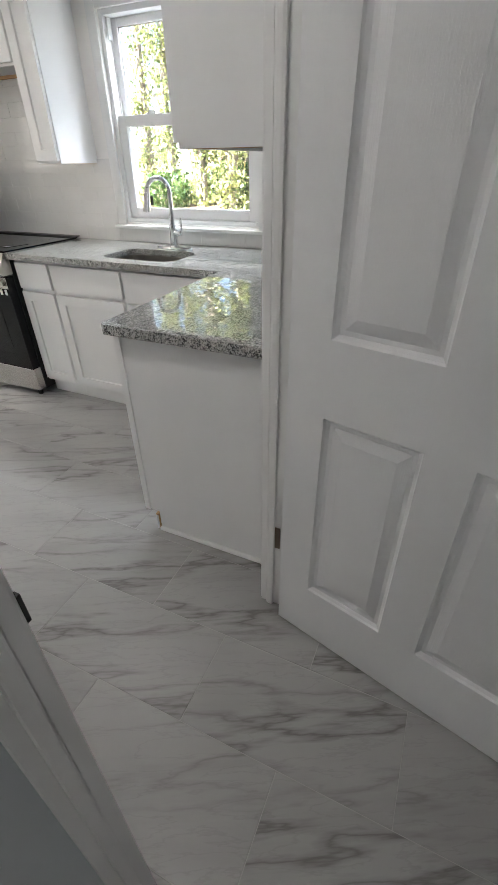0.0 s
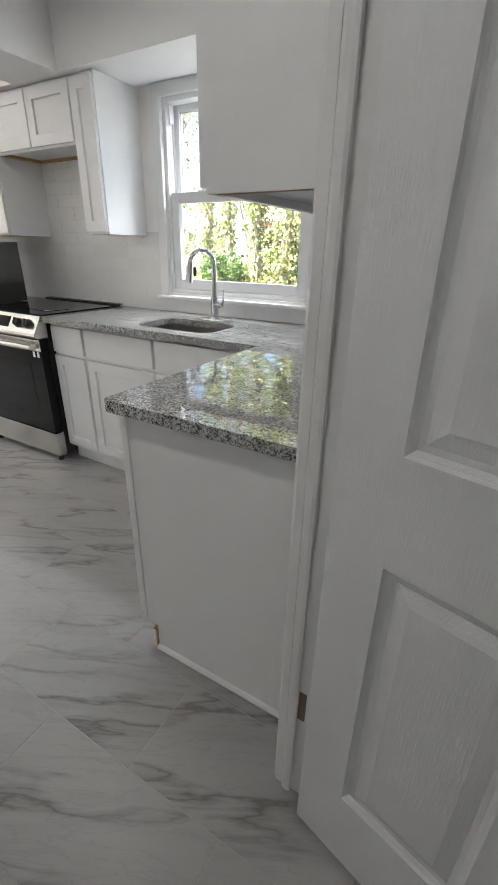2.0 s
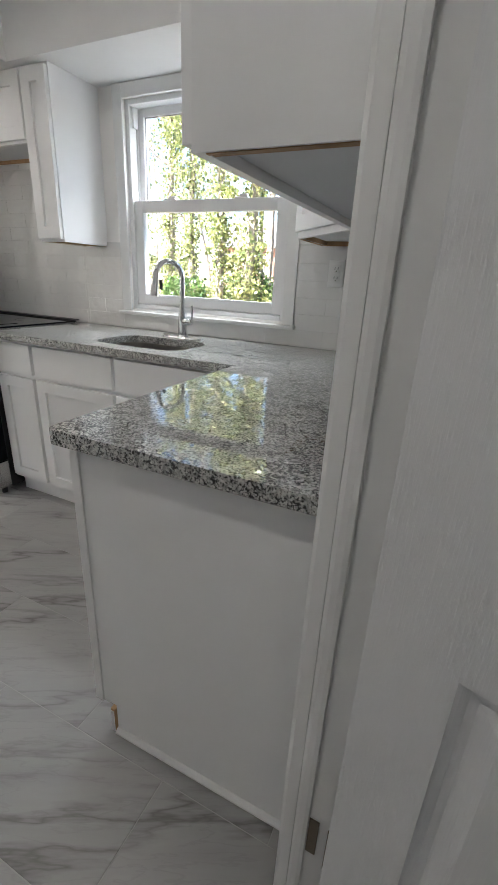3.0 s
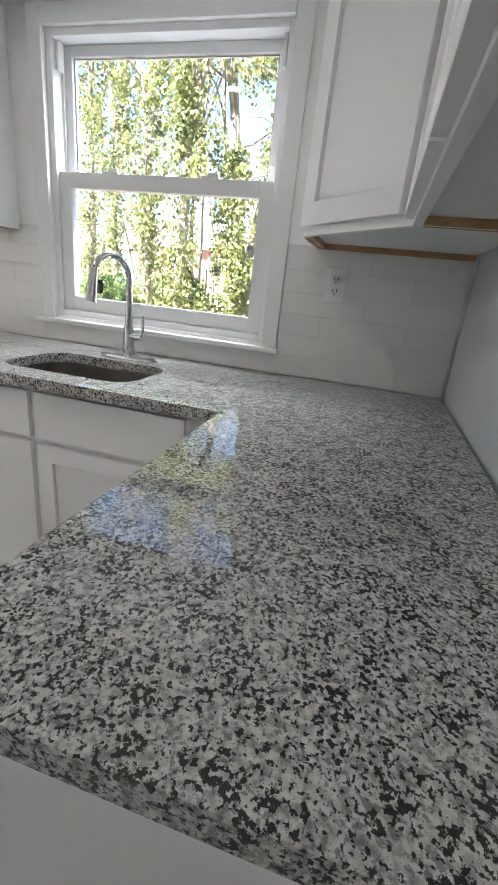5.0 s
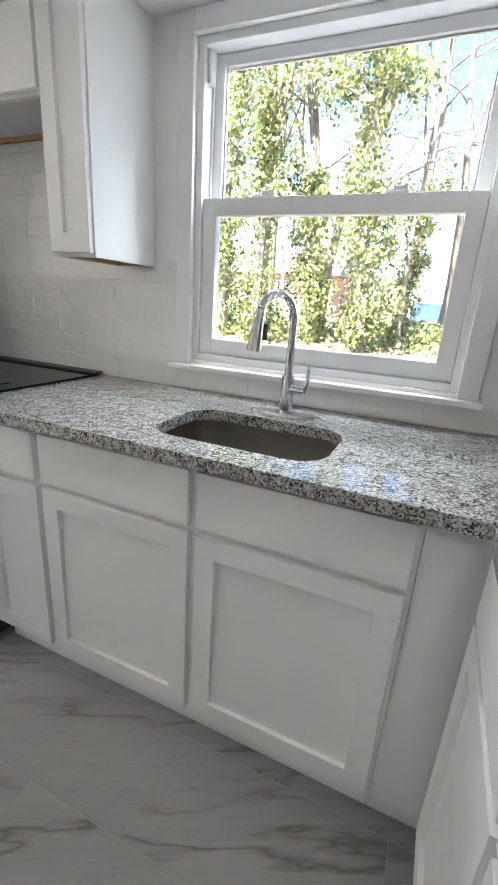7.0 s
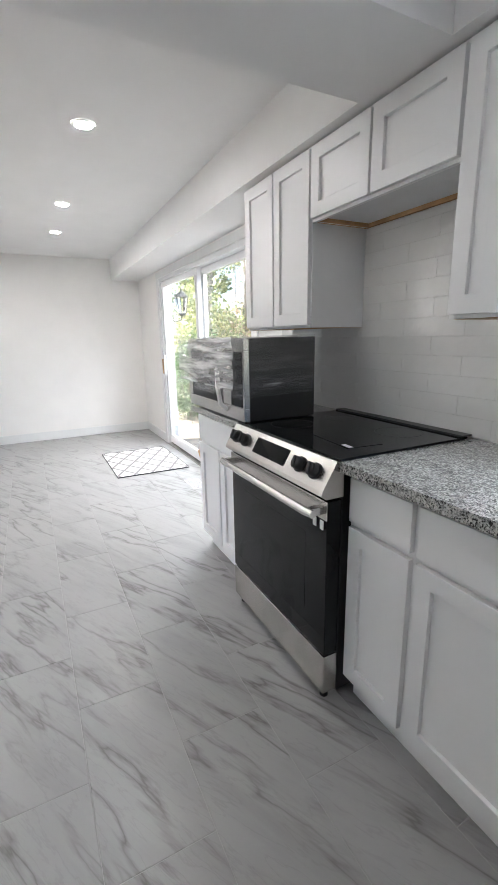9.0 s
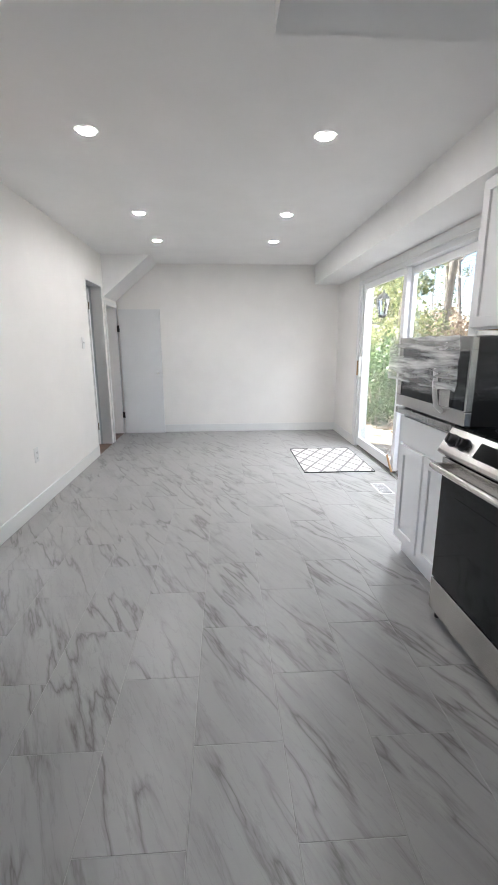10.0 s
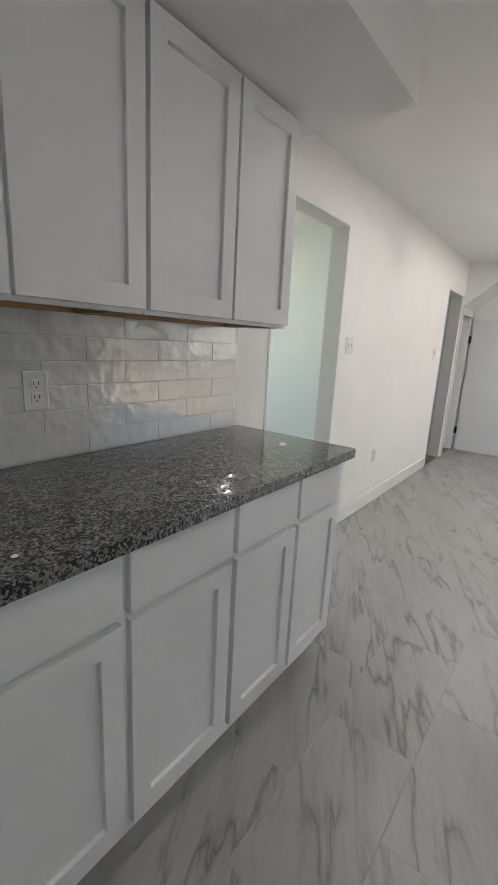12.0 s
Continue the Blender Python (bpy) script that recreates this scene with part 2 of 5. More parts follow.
VEIN_TURN = -27
M = dict(
    wall=plain("wall_paint", (0.88, 0.862, 0.835), 0.6, grain=220, relief=0.08, vary=0.02),
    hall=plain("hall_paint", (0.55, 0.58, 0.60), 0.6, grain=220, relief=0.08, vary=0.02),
    # white paint with the opening's shade and aqua bounce put into its colour
    reveal=plain("reveal_shade", (0.66, 0.71, 0.70), 0.6, grain=220, relief=0.08, vary=0.02),
    aqua=plain("aqua_paint", (0.76, 0.87, 0.85), 0.6, grain=220, relief=0.08, vary=0.02),
    ceiling=plain("ceiling_paint", (0.85, 0.845, 0.835), 0.75, grain=160, relief=0.12, vary=0.02),
    trim=plain("trim_paint", (0.80, 0.80, 0.79), 0.32, grain=90, relief=0.03, vary=0.02),
    door=plain("door_paint", (0.78, 0.785, 0.79), 0.38, grain=60, relief=0.24, vary=0.02, stretch=(6, 6, 0.35), dist=0.004),
    cabinet=plain("cabinet_paint", (0.84, 0.84, 0.838), 0.36, grain=110, relief=0.04, vary=0.015),
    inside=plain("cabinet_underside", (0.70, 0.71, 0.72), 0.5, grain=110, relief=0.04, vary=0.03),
    wood=plain("raw_plywood", (0.46, 0.28, 0.13), 0.6, vary=0.25, scale=12, grain=90, relief=0.1, stretch=(0.2, 1, 1)),
    grout=plain("pale_grout", (0.43, 0.425, 0.41), 0.85, vary=0.05, scale=8, grain=300, relief=0.1),
    wall_grout=plain("white_grout", (0.66, 0.655, 0.64), 0.8, vary=0.05, scale=8, grain=300, relief=0.1),
    vinyl=plain("white_vinyl", (0.80, 0.80, 0.80), 0.3, vary=0.015, relief=0.02),
    steel=plain("brushed_steel", (0.60, 0.585, 0.56), 0.27, 1.0, vary=0.03, grain=160, relief=0, stretch=(0.02, 1, 1), spread=0.004),
    sink=plain("satin_steel", (0.36, 0.335, 0.30), 0.34, 1.0, vary=0.08, grain=120, relief=0.02),
    chrome=plain("chrome", (0.80, 0.81, 0.82), 0.07, 1.0, vary=0.02, relief=0),
    black=plain("black_plastic", (0.02, 0.02, 0.021), 0.4, vary=0.2, relief=0.03),
    blackglass=plain("black_glass", (0.008, 0.009, 0.010), 0.05, vary=0.2, relief=0, spread=0.02, gloss=0.2),
    darkmetal=plain("dark_metal", (0.05, 0.05, 0.05), 0.45, 0.6, vary=0.2),
    brass=plain("aged_steel", (0.25, 0.21, 0.16), 0.4, 0.9, vary=0.2),
    plastic=plain("white_plastic", (0.78, 0.78, 0.77), 0.35, vary=0.02, relief=0.02),
    bark=plain("bark", (0.25, 0.215, 0.18), 0.9, vary=0.4, scale=5, grain=22, relief=0.8, stretch=(1, 1, 0.25), dist=0.03),
    brick=plain("far_brick", (0.42, 0.24, 0.19), 0.85, vary=0.25, scale=6),
    roof=plain("far_roof", (0.20, 0.19, 0.19), 0.9, vary=0.2, scale=3),
    siding=plain("far_siding", (0.62, 0.63, 0.64), 0.7, vary=0.06, scale=2),
    fence=plain("blue_tarp", (0.05, 0.10, 0.20), 0.6, vary=0.3, scale=2),
    ground=plain("leaf_litter", (0.22, 0.18, 0.13), 0.95, vary=0.55, scale=4, grain=14, relief=0.9, dist=0.05),
    wood_floor=plain("brown_floorboards", (0.16, 0.08, 0.05), 0.35, vary=0.3, scale=6, stretch=(0.2, 2, 1)),
    # second granite: the same stone with the south counter's shade put into its colour
    granite=granite_mat(), shaded_granite=granite_mat("granite_shaded_copy", 0.38, 0.495, (0.30, 0.25, 0.20), 140), tile=marble_tile_mat(), glaze=wavy_tile_mat(), glass=glass_mat(),
    ivy=leaf_mat("ivy_leaf", [(0.0, (0.07, 0.10, 0.035)), (0.35, (0.19, 0.23, 0.085)), (0.75, (0.36, 0.38, 0.15)), (1.0, (0.52, 0.50, 0.25))]),
    shrub=leaf_mat("shrub_leaf", [(0.0, (0.03, 0.07, 0.02)), (0.6, (0.07, 0.14, 0.03)), (1.0, (0.14, 0.2, 0.05))]),
    dry=leaf_mat("dry_leaf", [(0.0, (0.14, 0.09, 0.055)), (0.6, (0.29, 0.21, 0.13)), (1.0, (0.42, 0.33, 0.22))], 0.1),
    # the kitchen disc serves unseen fill lights added to brighten the kitchen
    lamp=lamp_mat("lamp_disc", (1.0, 0.92, 0.85), 48.0), kitchen_fill=lamp_mat("kitchen_fill_disc", (1.0, 0.93, 0.87), 21.0),
    # disc of the unseen fill lights in the hall and the aqua room
    side_room_fill=lamp_mat("side_room_fill_disc", (1.0, 0.92, 0.85), 30.0),
    film=film_mat(), milky_film=film_mat("milky_stretch_film", 3.4), rug=rug_mat(),
)


# ---- building helpers ----
def box(bm, x0, x1, y0, y1, z0, z1, bevel=0.0):
    """One block, with its edges rounded where bevel is given."""
    r = bmesh.ops.create_cube(bm, size=1.0, matrix=Matrix.LocRotScale(((x0 + x1) / 2, (y0 + y1) / 2, (z0 + z1) / 2), None, (x1 - x0, y1 - y0, z1 - z0)))
    if bevel:
        edges = list({e for v in r["verts"] for e in v.link_edges})
        bmesh.ops.bevel(bm, geom=edges, offset=bevel, segments=2, affect="EDGES", profile=0.6)
    return bm


def rod(bm, a, b, r0, r1=None, n=12):
    """A round bar from a to b."""
    a, b = Vector(a), Vector(b)
    d = b - a
    m = Matrix.Translation((a + b) / 2) @ d.to_track_quat("Z", "Y").to_matrix().to_4x4()
    bmesh.ops.create_cone(bm, cap_ends=True, segments=n, radius1=r0, radius2=r0 if r1 is None else r1, depth=d.length, matrix=m)
    return bm


def tube(bm, pts, radii, n=12):
    """A smooth tube through points, with a radius at each."""
    pts = [Vector(p) for p in pts]
    rings = []
    side = None
    for i, p in enumerate(pts):
        d = (pts[min(i + 1, len(pts) - 1)] - pts[max(i - 1, 0)]).normalized()
        if side is None:
            side = d.orthogonal().normalized()
        side = (side - d * side.dot(d)).normalized()
        up = d.cross(side)
        r = radii[i] if isinstance(radii, (list, tuple)) else radii
        rings.append([bm.verts.new(p + (side * math.cos(2 * math.pi * k / n) + up * math.sin(2 * math.pi * k / n)) * r) for k in range(n)])
    for a, b in zip(rings, rings[1:]):
        for k in range(n):
            bm.faces.new((a[k], a[(k + 1) % n], b[(k + 1) % n], b[k]))
    bm.faces.new(rings[0][::-1])
    bm.faces.new(rings[-1])
    return bm


def extrude(bm, outline, axis, a, b):
    """A prism: an outline of (u, v) pairs pushed from a to b along an axis."""
    def at(u, v, w):
        return {"x": (w, u, v), "y": (u, w, v), "z": (u, v, w)}[axis]
    lo = [bm.verts.new(at(u, v, a)) for u, v in outline]
    hi = [bm.verts.new(at(u, v, b)) for u, v in outline]
    bm.faces.new(lo)
    bm.faces.new(hi[::-1])
    for i in range(len(lo)):
        j = (i + 1) % len(lo)
        bm.faces.new((lo[j], lo[i], hi[i], hi[j]))
    bmesh.ops.recalc_face_normals(bm, faces=bm.faces[:])
    return bm


def mesh_of(name, bm, material, smooth=False):
    me = bpy.data.meshes.new(name)
    bm.to_mesh(me)
    bm.free()
    me.materials.append(material)
    if smooth:
        me.shade_smooth()
        me.set_sharp_from_angle(angle=radians(40))
    return me


def part(name, bm, material, parent, label="", smooth=False):
    ob = new(name, mesh_of(name, bm, material, smooth))
    ob.parent = parent
    return tagged(ob, label)


def thing(name, m, label, category, group="", kind=""):
    ob = new(name)
    ob.empty_display_size = 0.1
    ob.matrix_basis = m
    return tagged(ob, label, category, group, kind)


def structure(name, bm, material, label, category, smooth=False):
    return tagged(new(name, mesh_of(name, bm, material, smooth)), label, category, kind="structure")


def B(*args, bevel=0.0):
    return box(bmesh.new(), *args, bevel=bevel)


def blocks(rows, bevel=0.0):
    bm = bmesh.new()
    for r in rows:
        box(bm, *r, bevel=bevel)
    return bm

# ---- structure ----
X_FAR, X_EAST, Y_SOUTH, CEIL = -5.69, 1.69, -3.17, 2.37
SLIDE = (-4.66, -2.20, 2.02)
WIN = (0.045, 0.995, 1.035, 2.045)
COUNTER = 0.925

structure("wall_north", blocks([
    (-5.81, SLIDE[0], 0, 0.15, -0.1, 2.5), (SLIDE[0], SLIDE[1], 0, 0.15, SLIDE[2], 2.5), (SLIDE[1], WIN[0], 0, 0.15, -0.1, 2.5),
    (WIN[0], WIN[1], 0, 0.15, -0.1, WIN[2]), (WIN[0], WIN[1], 0, 0.15, WIN[3], 2.5), (WIN[1], 1.765, 0, 0.15, -0.1, 2.5)]),
    M["wall"], "white painted plaster wall with window and sliding door", "wall")
structure("wall_south", blocks([
    (-5.81, -5.62, -3.29, -3.17, -0.1, 2.5), (-5.62, -5.10, -3.29, -3.17, 1.78, 2.5), (-5.10, -4.95, -3.29, -3.17, -0.1, 2.5),
    (-4.95, -4.36, -3.29, -3.17, 1.99, 2.5), (-4.36, -1.83, -3.29, -3.17, -0.1, 2.5), (-1.83, -1.03, -3.29, -3.17, 2.05, 2.5),
    (-1.03, 1.765, -3.29, -3.17, -0.1, 2.5)]),
    M["wall"], "white painted plaster wall with three openings", "wall")
structure("wall_west", B(-5.81, X_FAR, Y_SOUTH, 0, -0.1, 2.5), M["wall"], "plain white painted end wall", "wall")
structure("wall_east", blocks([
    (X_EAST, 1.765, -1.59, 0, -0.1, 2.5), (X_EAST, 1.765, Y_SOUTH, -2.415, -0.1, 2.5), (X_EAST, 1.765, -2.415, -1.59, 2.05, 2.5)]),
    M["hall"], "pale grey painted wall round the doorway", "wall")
structure("ceiling", B(-5.81, 1.765, -3.29, 0.15, CEIL, 2.5), M["ceiling"], "flat white painted ceiling", "ceiling")
structure("soffit_north", B(X_FAR, X_EAST, -0.365, 0, 2.105, CEIL), M["ceiling"], "white boxed soffit above cabinets and sliding door", "soffit")
structure("soffit_beam", B(-0.69, -0.31, -1.52, -0.365, 2.105, CEIL), M["ceiling"], "white boxed ceiling beam stub", "beam")
structure("soffit_south", B(-0.80, X_EAST, Y_SOUTH, -2.465, 2.105, CEIL), M["ceiling"], "white boxed soffit above the wall cabinets", "soffit")
structure("sloped_ceiling", extrude(bmesh.new(), [(-2.57, CEIL), (Y_SOUTH, CEIL), (Y_SOUTH, 1.87)], "x", X_FAR, -5.06),
          M["ceiling"], "white sloped bulkhead above the closet", "ceiling")
structure("floor", blocks([(-5.81, 3.5, -3.29, 0.15, -0.12, -0.0013), (1.79, 3.5, -4.2, -3.29, -0.12, -0.0013)]), M["grout"], "pale grout bed under marble floor tiles", "floor")


def baseboard(name, x0, x1, y0, y1):
    return structure(name, B(x0, x1, y0, y1, 0.001, 0.115, bevel=0.004), M["trim"], "white painted baseboard", "baseboard")


baseboard("baseboard_1", X_FAR, X_FAR + 0.014, -3.15, -0.0)
baseboard("baseboard_2", X_FAR + 0.014, SLIDE[0] - 0.07, -0.014, 0)
baseboard("baseboard_3", -4.34, -1.85, Y_SOUTH, Y_SOUTH + 0.014)
baseboard("baseboard_4", SLIDE[1] + 0.07, -1.78, -0.014, 0)

# storey and roof out of view, added to cast shade on the near yard
structure("upper_storey", blocks([(-6.0, 3.75, -5.8, 0.15, 2.52, 5.2)]), M["siding"], "plain sided unseen upper storey, added to shade the yard", "wall")
structure("upper_roof", extrude(bmesh.new(), [(-6.2, 5.2), (-2.8, 6.6), (0.55, 5.2)], "x", -6.3, 4.05), M["roof"], "plain dark unseen house roof, added to shade the yard", "roof")

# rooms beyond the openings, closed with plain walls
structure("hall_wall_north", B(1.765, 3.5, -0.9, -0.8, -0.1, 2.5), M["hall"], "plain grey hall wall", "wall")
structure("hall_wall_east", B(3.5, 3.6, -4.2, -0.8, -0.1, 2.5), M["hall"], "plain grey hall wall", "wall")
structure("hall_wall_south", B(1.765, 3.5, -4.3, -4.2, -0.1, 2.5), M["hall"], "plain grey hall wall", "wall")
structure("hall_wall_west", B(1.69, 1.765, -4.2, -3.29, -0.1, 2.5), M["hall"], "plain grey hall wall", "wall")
structure("hall_ceiling", B(1.765, 3.6, -4.3, -0.8, CEIL, 2.5), M["ceiling"], "plain white hall ceiling", "ceiling")
# the gap in the back wall is an unseen opening added to let sun in
structure("aqua_room_walls", blocks([(-2.9, -2.8, -5.6, -3.29, -0.1, 2.5), (-2.8, -2.2, -5.7, -5.6, -0.1, 2.5), (-2.2, -0.7, -5.7, -5.6, -0.1, 0.9), (-2.2, -0.7, -5.7, -5.6, 2.0, 2.5), (-0.7, 0.4, -5.7, -5.6, -0.1, 2.5), (0.4, 0.5, -5.6, -3.29, -0.1, 2.5),
                                     (-2.8, -1.83, -3.302, -3.29, -0.1, 2.37), (-1.03, 0.4, -3.302, -3.29, -0.1, 2.37)]), M["aqua"], "pale aqua painted walls of the next room", "wall")
structure("aqua_room_ceiling", B(-2.9, 0.5, -5.7, -3.29, CEIL, 2.5), M["ceiling"], "plain white ceiling", "ceiling")
structure("aqua_room_floor", B(-2.9, 0.5, -5.7, -3.29, -0.1, -0.001), M["wood_floor"], "dark brown floorboards", "floor")
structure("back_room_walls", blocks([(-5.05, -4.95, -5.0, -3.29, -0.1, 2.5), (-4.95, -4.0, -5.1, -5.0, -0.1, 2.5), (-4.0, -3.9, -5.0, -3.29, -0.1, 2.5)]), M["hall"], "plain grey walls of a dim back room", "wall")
structure("back_room_ceiling", B(-5.05, -3.9, -5.1, -3.29, CEIL, 2.5), M["ceiling"], "plain white ceiling", "ceiling")
structure("back_room_floor", B(-4.95, -4.0, -5.0, -3.17, -0.1, 0.002), M["wood_floor"], "dark reddish brown floorboards", "floor")
structure("closet_walls", blocks([(-5.75, -5.65, -4.0, -3.29, -0.1, 2.4), (-5.65, -5.05, -4.1, -4.0, -0.1, 2.4), (-5.65, -5.05, -4.0, -3.29, 1.9, 2.0)]), M["hall"], "plain walls of the closet under the slope", "wall")
structure("closet_floor", B(-5.65, -5.08, -4.0, -3.17, -0.1, 0.002), M["wood_floor"], "dark reddish brown floorboards", "floor")


def casing(name, rows, label="white painted moulded door casing", bevel=0.006):
    return structure(name, blocks(rows, bevel), M["trim"], label, "trim")


# doorway between hall and kitchen: jambs, stops and moulded casings
JN, JS, DH = -1.605, -2.40, 2.035
casing("door_frame", [(1.684, 1.769, JN, -1.589, 0, DH + 0.015), (1.684, 1.769, -2.416, JS, 0, DH + 0.015), (1.684, 1.769, JS, JN, DH, DH + 0.015)], "white painted door jamb", 0.002)
casing("door_stop", [(1.706, 1.731, JN - 0.012, JN, 0, DH), (1.706, 1.731, JS, JS + 0.012, 0, DH), (1.706, 1.731, JS + 0.012, JN - 0.012, DH - 0.012, DH)], "white painted rounded door stop", 0.008)
casing("casing_kitchen", [(1.678, 1.69, JN + 0.004, JN + 0.062, 0, DH + 0.062), (1.678, 1.69, JS - 0.062, JS - 0.004, 0, DH + 0.062), (1.678, 1.69, JS - 0.004, JN + 0.004, DH + 0.004, DH + 0.062)])
casing("casing_hall", [(1.765, 1.778, JS - 0.03, JS - 0.004, 0, DH + 0.07), (1.765, 1.782, JS - 0.05, JS - 0.028, 0, DH + 0.07), (1.765, 1.776, JS - 0.07, JS - 0.048, 0, DH + 0.07),
                       (1.765, 1.778, JN + 0.004, JN + 0.07, 0, DH + 0.07), (1.765, 1.778, JS - 0.004, JN + 0.004, DH + 0.004, DH + 0.07)], bevel=0.004)
structure("baseboard_hall", B(1.765, 1.779, -3.25, JS - 0.072, 0.001, 0.115, bevel=0.004), M["trim"], "white painted baseboard", "baseboard")
strike = thing("strike_plate", pose(1.738, JS + 0.001, 1.0), "dark metal strike plate on the door jamb", "strike plate")
part("plate", B(-0.016, 0.021, 0, 0.002, -0.028, 0.028, bevel=0.001), M["black"], strike)
part("lip", B(0.022, 0.030, -0.001, 0.004, -0.02, 0.02, bevel=0.001), M["black"], strike)


def panel_door(m, w, h, thick, panels, label, name, hinge_z, grain=True):
    """A moulded door, hinged at its local origin, leaf along local x, with sunk moulding round raised fields on both faces."""
    d = thing(name, m, label, "door")
    bm = bmesh.new()
    xs = sorted({0, w, *[p[0] for p in panels], *[p[1] for p in panels]})
    zs = sorted({0.008, h, *[p[2] for p in panels], *[p[3] for p in panels]})
    for x0, x1 in zip(xs, xs[1:]):
        for z0, z1 in zip(zs, zs[1:]):
            if not any(p[0] <= x0 and x1 <= p[1] and p[2] <= z0 and z1 <= p[3] for p in panels):
                box(bm, x0, x1, 0, thick, z0, z1)
    bmesh.ops.remove_doubles(bm, verts=bm.verts[:], dist=1e-5)
    seen = {}
    for f in bm.faces:
        seen.setdefault(tuple(round(c, 4) for c in f.calc_center_median()), []).append(f)
    bmesh.ops.delete(bm, geom=[f for fs in seen.values() if len(fs) > 1 for f in fs], context="FACES")
    bmesh.ops.dissolve_limit(bm, angle_limit=0.01, verts=bm.verts[:], edges=bm.edges[:])
    part("leaf", bm, M["door"], d)
    for x0, x1, z0, z1 in panels:
        bm = bmesh.new()
        for y, s in ((0, 1), (thick, -1)):
            rings = []
            for inset, deep in ((0, 0), (0.004, 0.006), (0.012, 0.0125), (0.022, 0.0135), (0.05, 0.0045)):
                rings.append([bm.verts.new((x, y + s * deep, z)) for x, z in ((x0 + inset, z0 + inset), (x1 - inset, z0 + inset), (x1 - inset, z1 - inset), (x0 + inset, z1 - inset))])
            for a, b in zip(rings, rings[1:]):
                for k in range(4):
                    bm.faces.new((a[k], a[(k + 1) % 4], b[(k + 1) % 4], b[k]))
            bm.faces.new(rings[-1])
        bmesh.ops.recalc_face_normals(bm, faces=bm.faces[:])
        part("panel", bm, M["door"], d)
    for z in hinge_z:
        hg = part("hinge", rod(bmesh.new(), (-0.006, thick + 0.004, z - 0.045), (-0.006, thick + 0.004, z + 0.045), 0.007), M["brass"], d, "aged steel hinge", True)
    return d


W6, H6 = 0.787, 2.02
PAN6 = [(x0, x1, z0, z1) for x0, x1 in ((0.105, 0.342), (0.445, 0.682)) for z0, z1 in ((0.23, 0.85), (1.04, 1.62), (1.72, 1.91))]
hall_door = panel_door(pose(1.768, -1.6505, 0, 0, 0, -14.6), W6, H6, 0.035, PAN6, "white six-panel wood-grain door standing open", "door_1", (0.25, 1.8))
part("door_knob", rod(rod(bmesh.new(), (0.7, -0.05, 0.95), (0.7, 0.085, 0.95), 0.012), (0.7, -0.065, 0.95), (0.7, -0.045, 0.95), 0.02, 0.028), M["brass"], hall_door, "round metal knob", True)
leaf_hinge = thing("jamb_hinge", pose(1.742, JN - 0.0005, 0.29), "steel hinge leaf let into the door jamb", "hinge")
part("plate", B(-0.026, 0.006, -0.002, 0.001, 0.0, 0.09, bevel=0.0006), M["brass"], leaf_hinge)
part("pin", rod(bmesh.new(), (0.028, -0.008, -0.005), (0.028, -0.008, 0.095), 0.006), M["brass"], leaf_hinge, "", True)

# low closet door under the slope, standing open along the end wall
casing("casing_closet", [(-5.10, -5.045, Y_SOUTH, Y_SOUTH + 0.014, 0, 1.83), (-5.675, -5.62, Y_SOUTH, Y_SOUTH + 0.014, 0, 1.83), (-5.62, -5.10, Y_SOUTH, Y_SOUTH + 0.014, 1.78, 1.835)])
closet = panel_door(pose(-5.615, -3.13, 0, 0, 0, 89), 0.57, 1.76, 0.032, [], "plain white flush closet door standing open", "door_2", ())
for z in (0.28, 1.5):
    part("hinge", B(-0.03, 0.004, -0.004, 0.0, z - 0.045, z + 0.045, bevel=0.001), M["darkmetal"], closet, "dark steel hinge")
part("door_knob", rod(rod(bmesh.new(), (0.52, -0.03, 0.88), (0.52, 0.0, 0.88), 0.008), (0.52, -0.045, 0.88), (0.52, -0.028, 0.88), 0.018), M["chrome"], closet, "small round metal knob", True)
casing("jamb_back_room", [(-4.962, -4.95, -3.30, -3.165, 0, 1.99), (-4.36, -4.348, -3.30, -3.165, 0, 1.99), (-4.95, -4.36, -3.30, -3.165, 1.978, 1.99)], "white painted door jamb", 0.002)
casing("jamb_aqua_room", [(-1.045, -1.03, -3.3, -3.164, 0, 2.05)], "white painted opening trim", 0.003)
# thin lining that carries the painted shade of the white reveal
structure("opening_lining", blocks([(-1.83, -1.826, -3.289, -3.171, 0.0, 2.046), (-1.83, -1.046, -3.289, -3.171, 2.046, 2.0495)]), M["reveal"], "white reveal of the wide opening, tinted grey-green for shade", "trim")
dim_door = panel_door(pose(-4.93, -3.31, 0, 0, 0, -100), 0.55, 1.95, 0.035, [], "plain white door standing open in the dim back room", "door_3", (0.25, 1.75))

# ---- double-hung window ----
win = thing("window_1", pose(0, 0, 0), "white vinyl double-hung window with clear panes", "window", kind="structure")
x0, x1, z0, z1 = WIN


def frame_of(x0, x1, z0, z1, y0, y1, w, wt=None, wb=None, bevel=0.003):
    wt, wb = wt or w, wb or w
    return blocks([(x0, x0 + w, y0, y1, z0, z1), (x1 - w, x1, y0, y1, z0, z1), (x0 + w, x1 - w, y0, y1, z1 - wt, z1), (x0 + w, x1 - w, y0, y1, z0, z0 + wb)], bevel)


part("window_frame", frame_of(x0, x1, z0, z1, 0.012, 0.135, 0.026), M["vinyl"], win)
part("track", blocks([(x0 + 0.026, x0 + 0.034, 0.064, 0.072, z0 + 0.03, z1 - 0.026), (x1 - 0.034, x1 - 0.026, 0.064, 0.072, z0 + 0.03, z1 - 0.026)]), M["vinyl"], win)
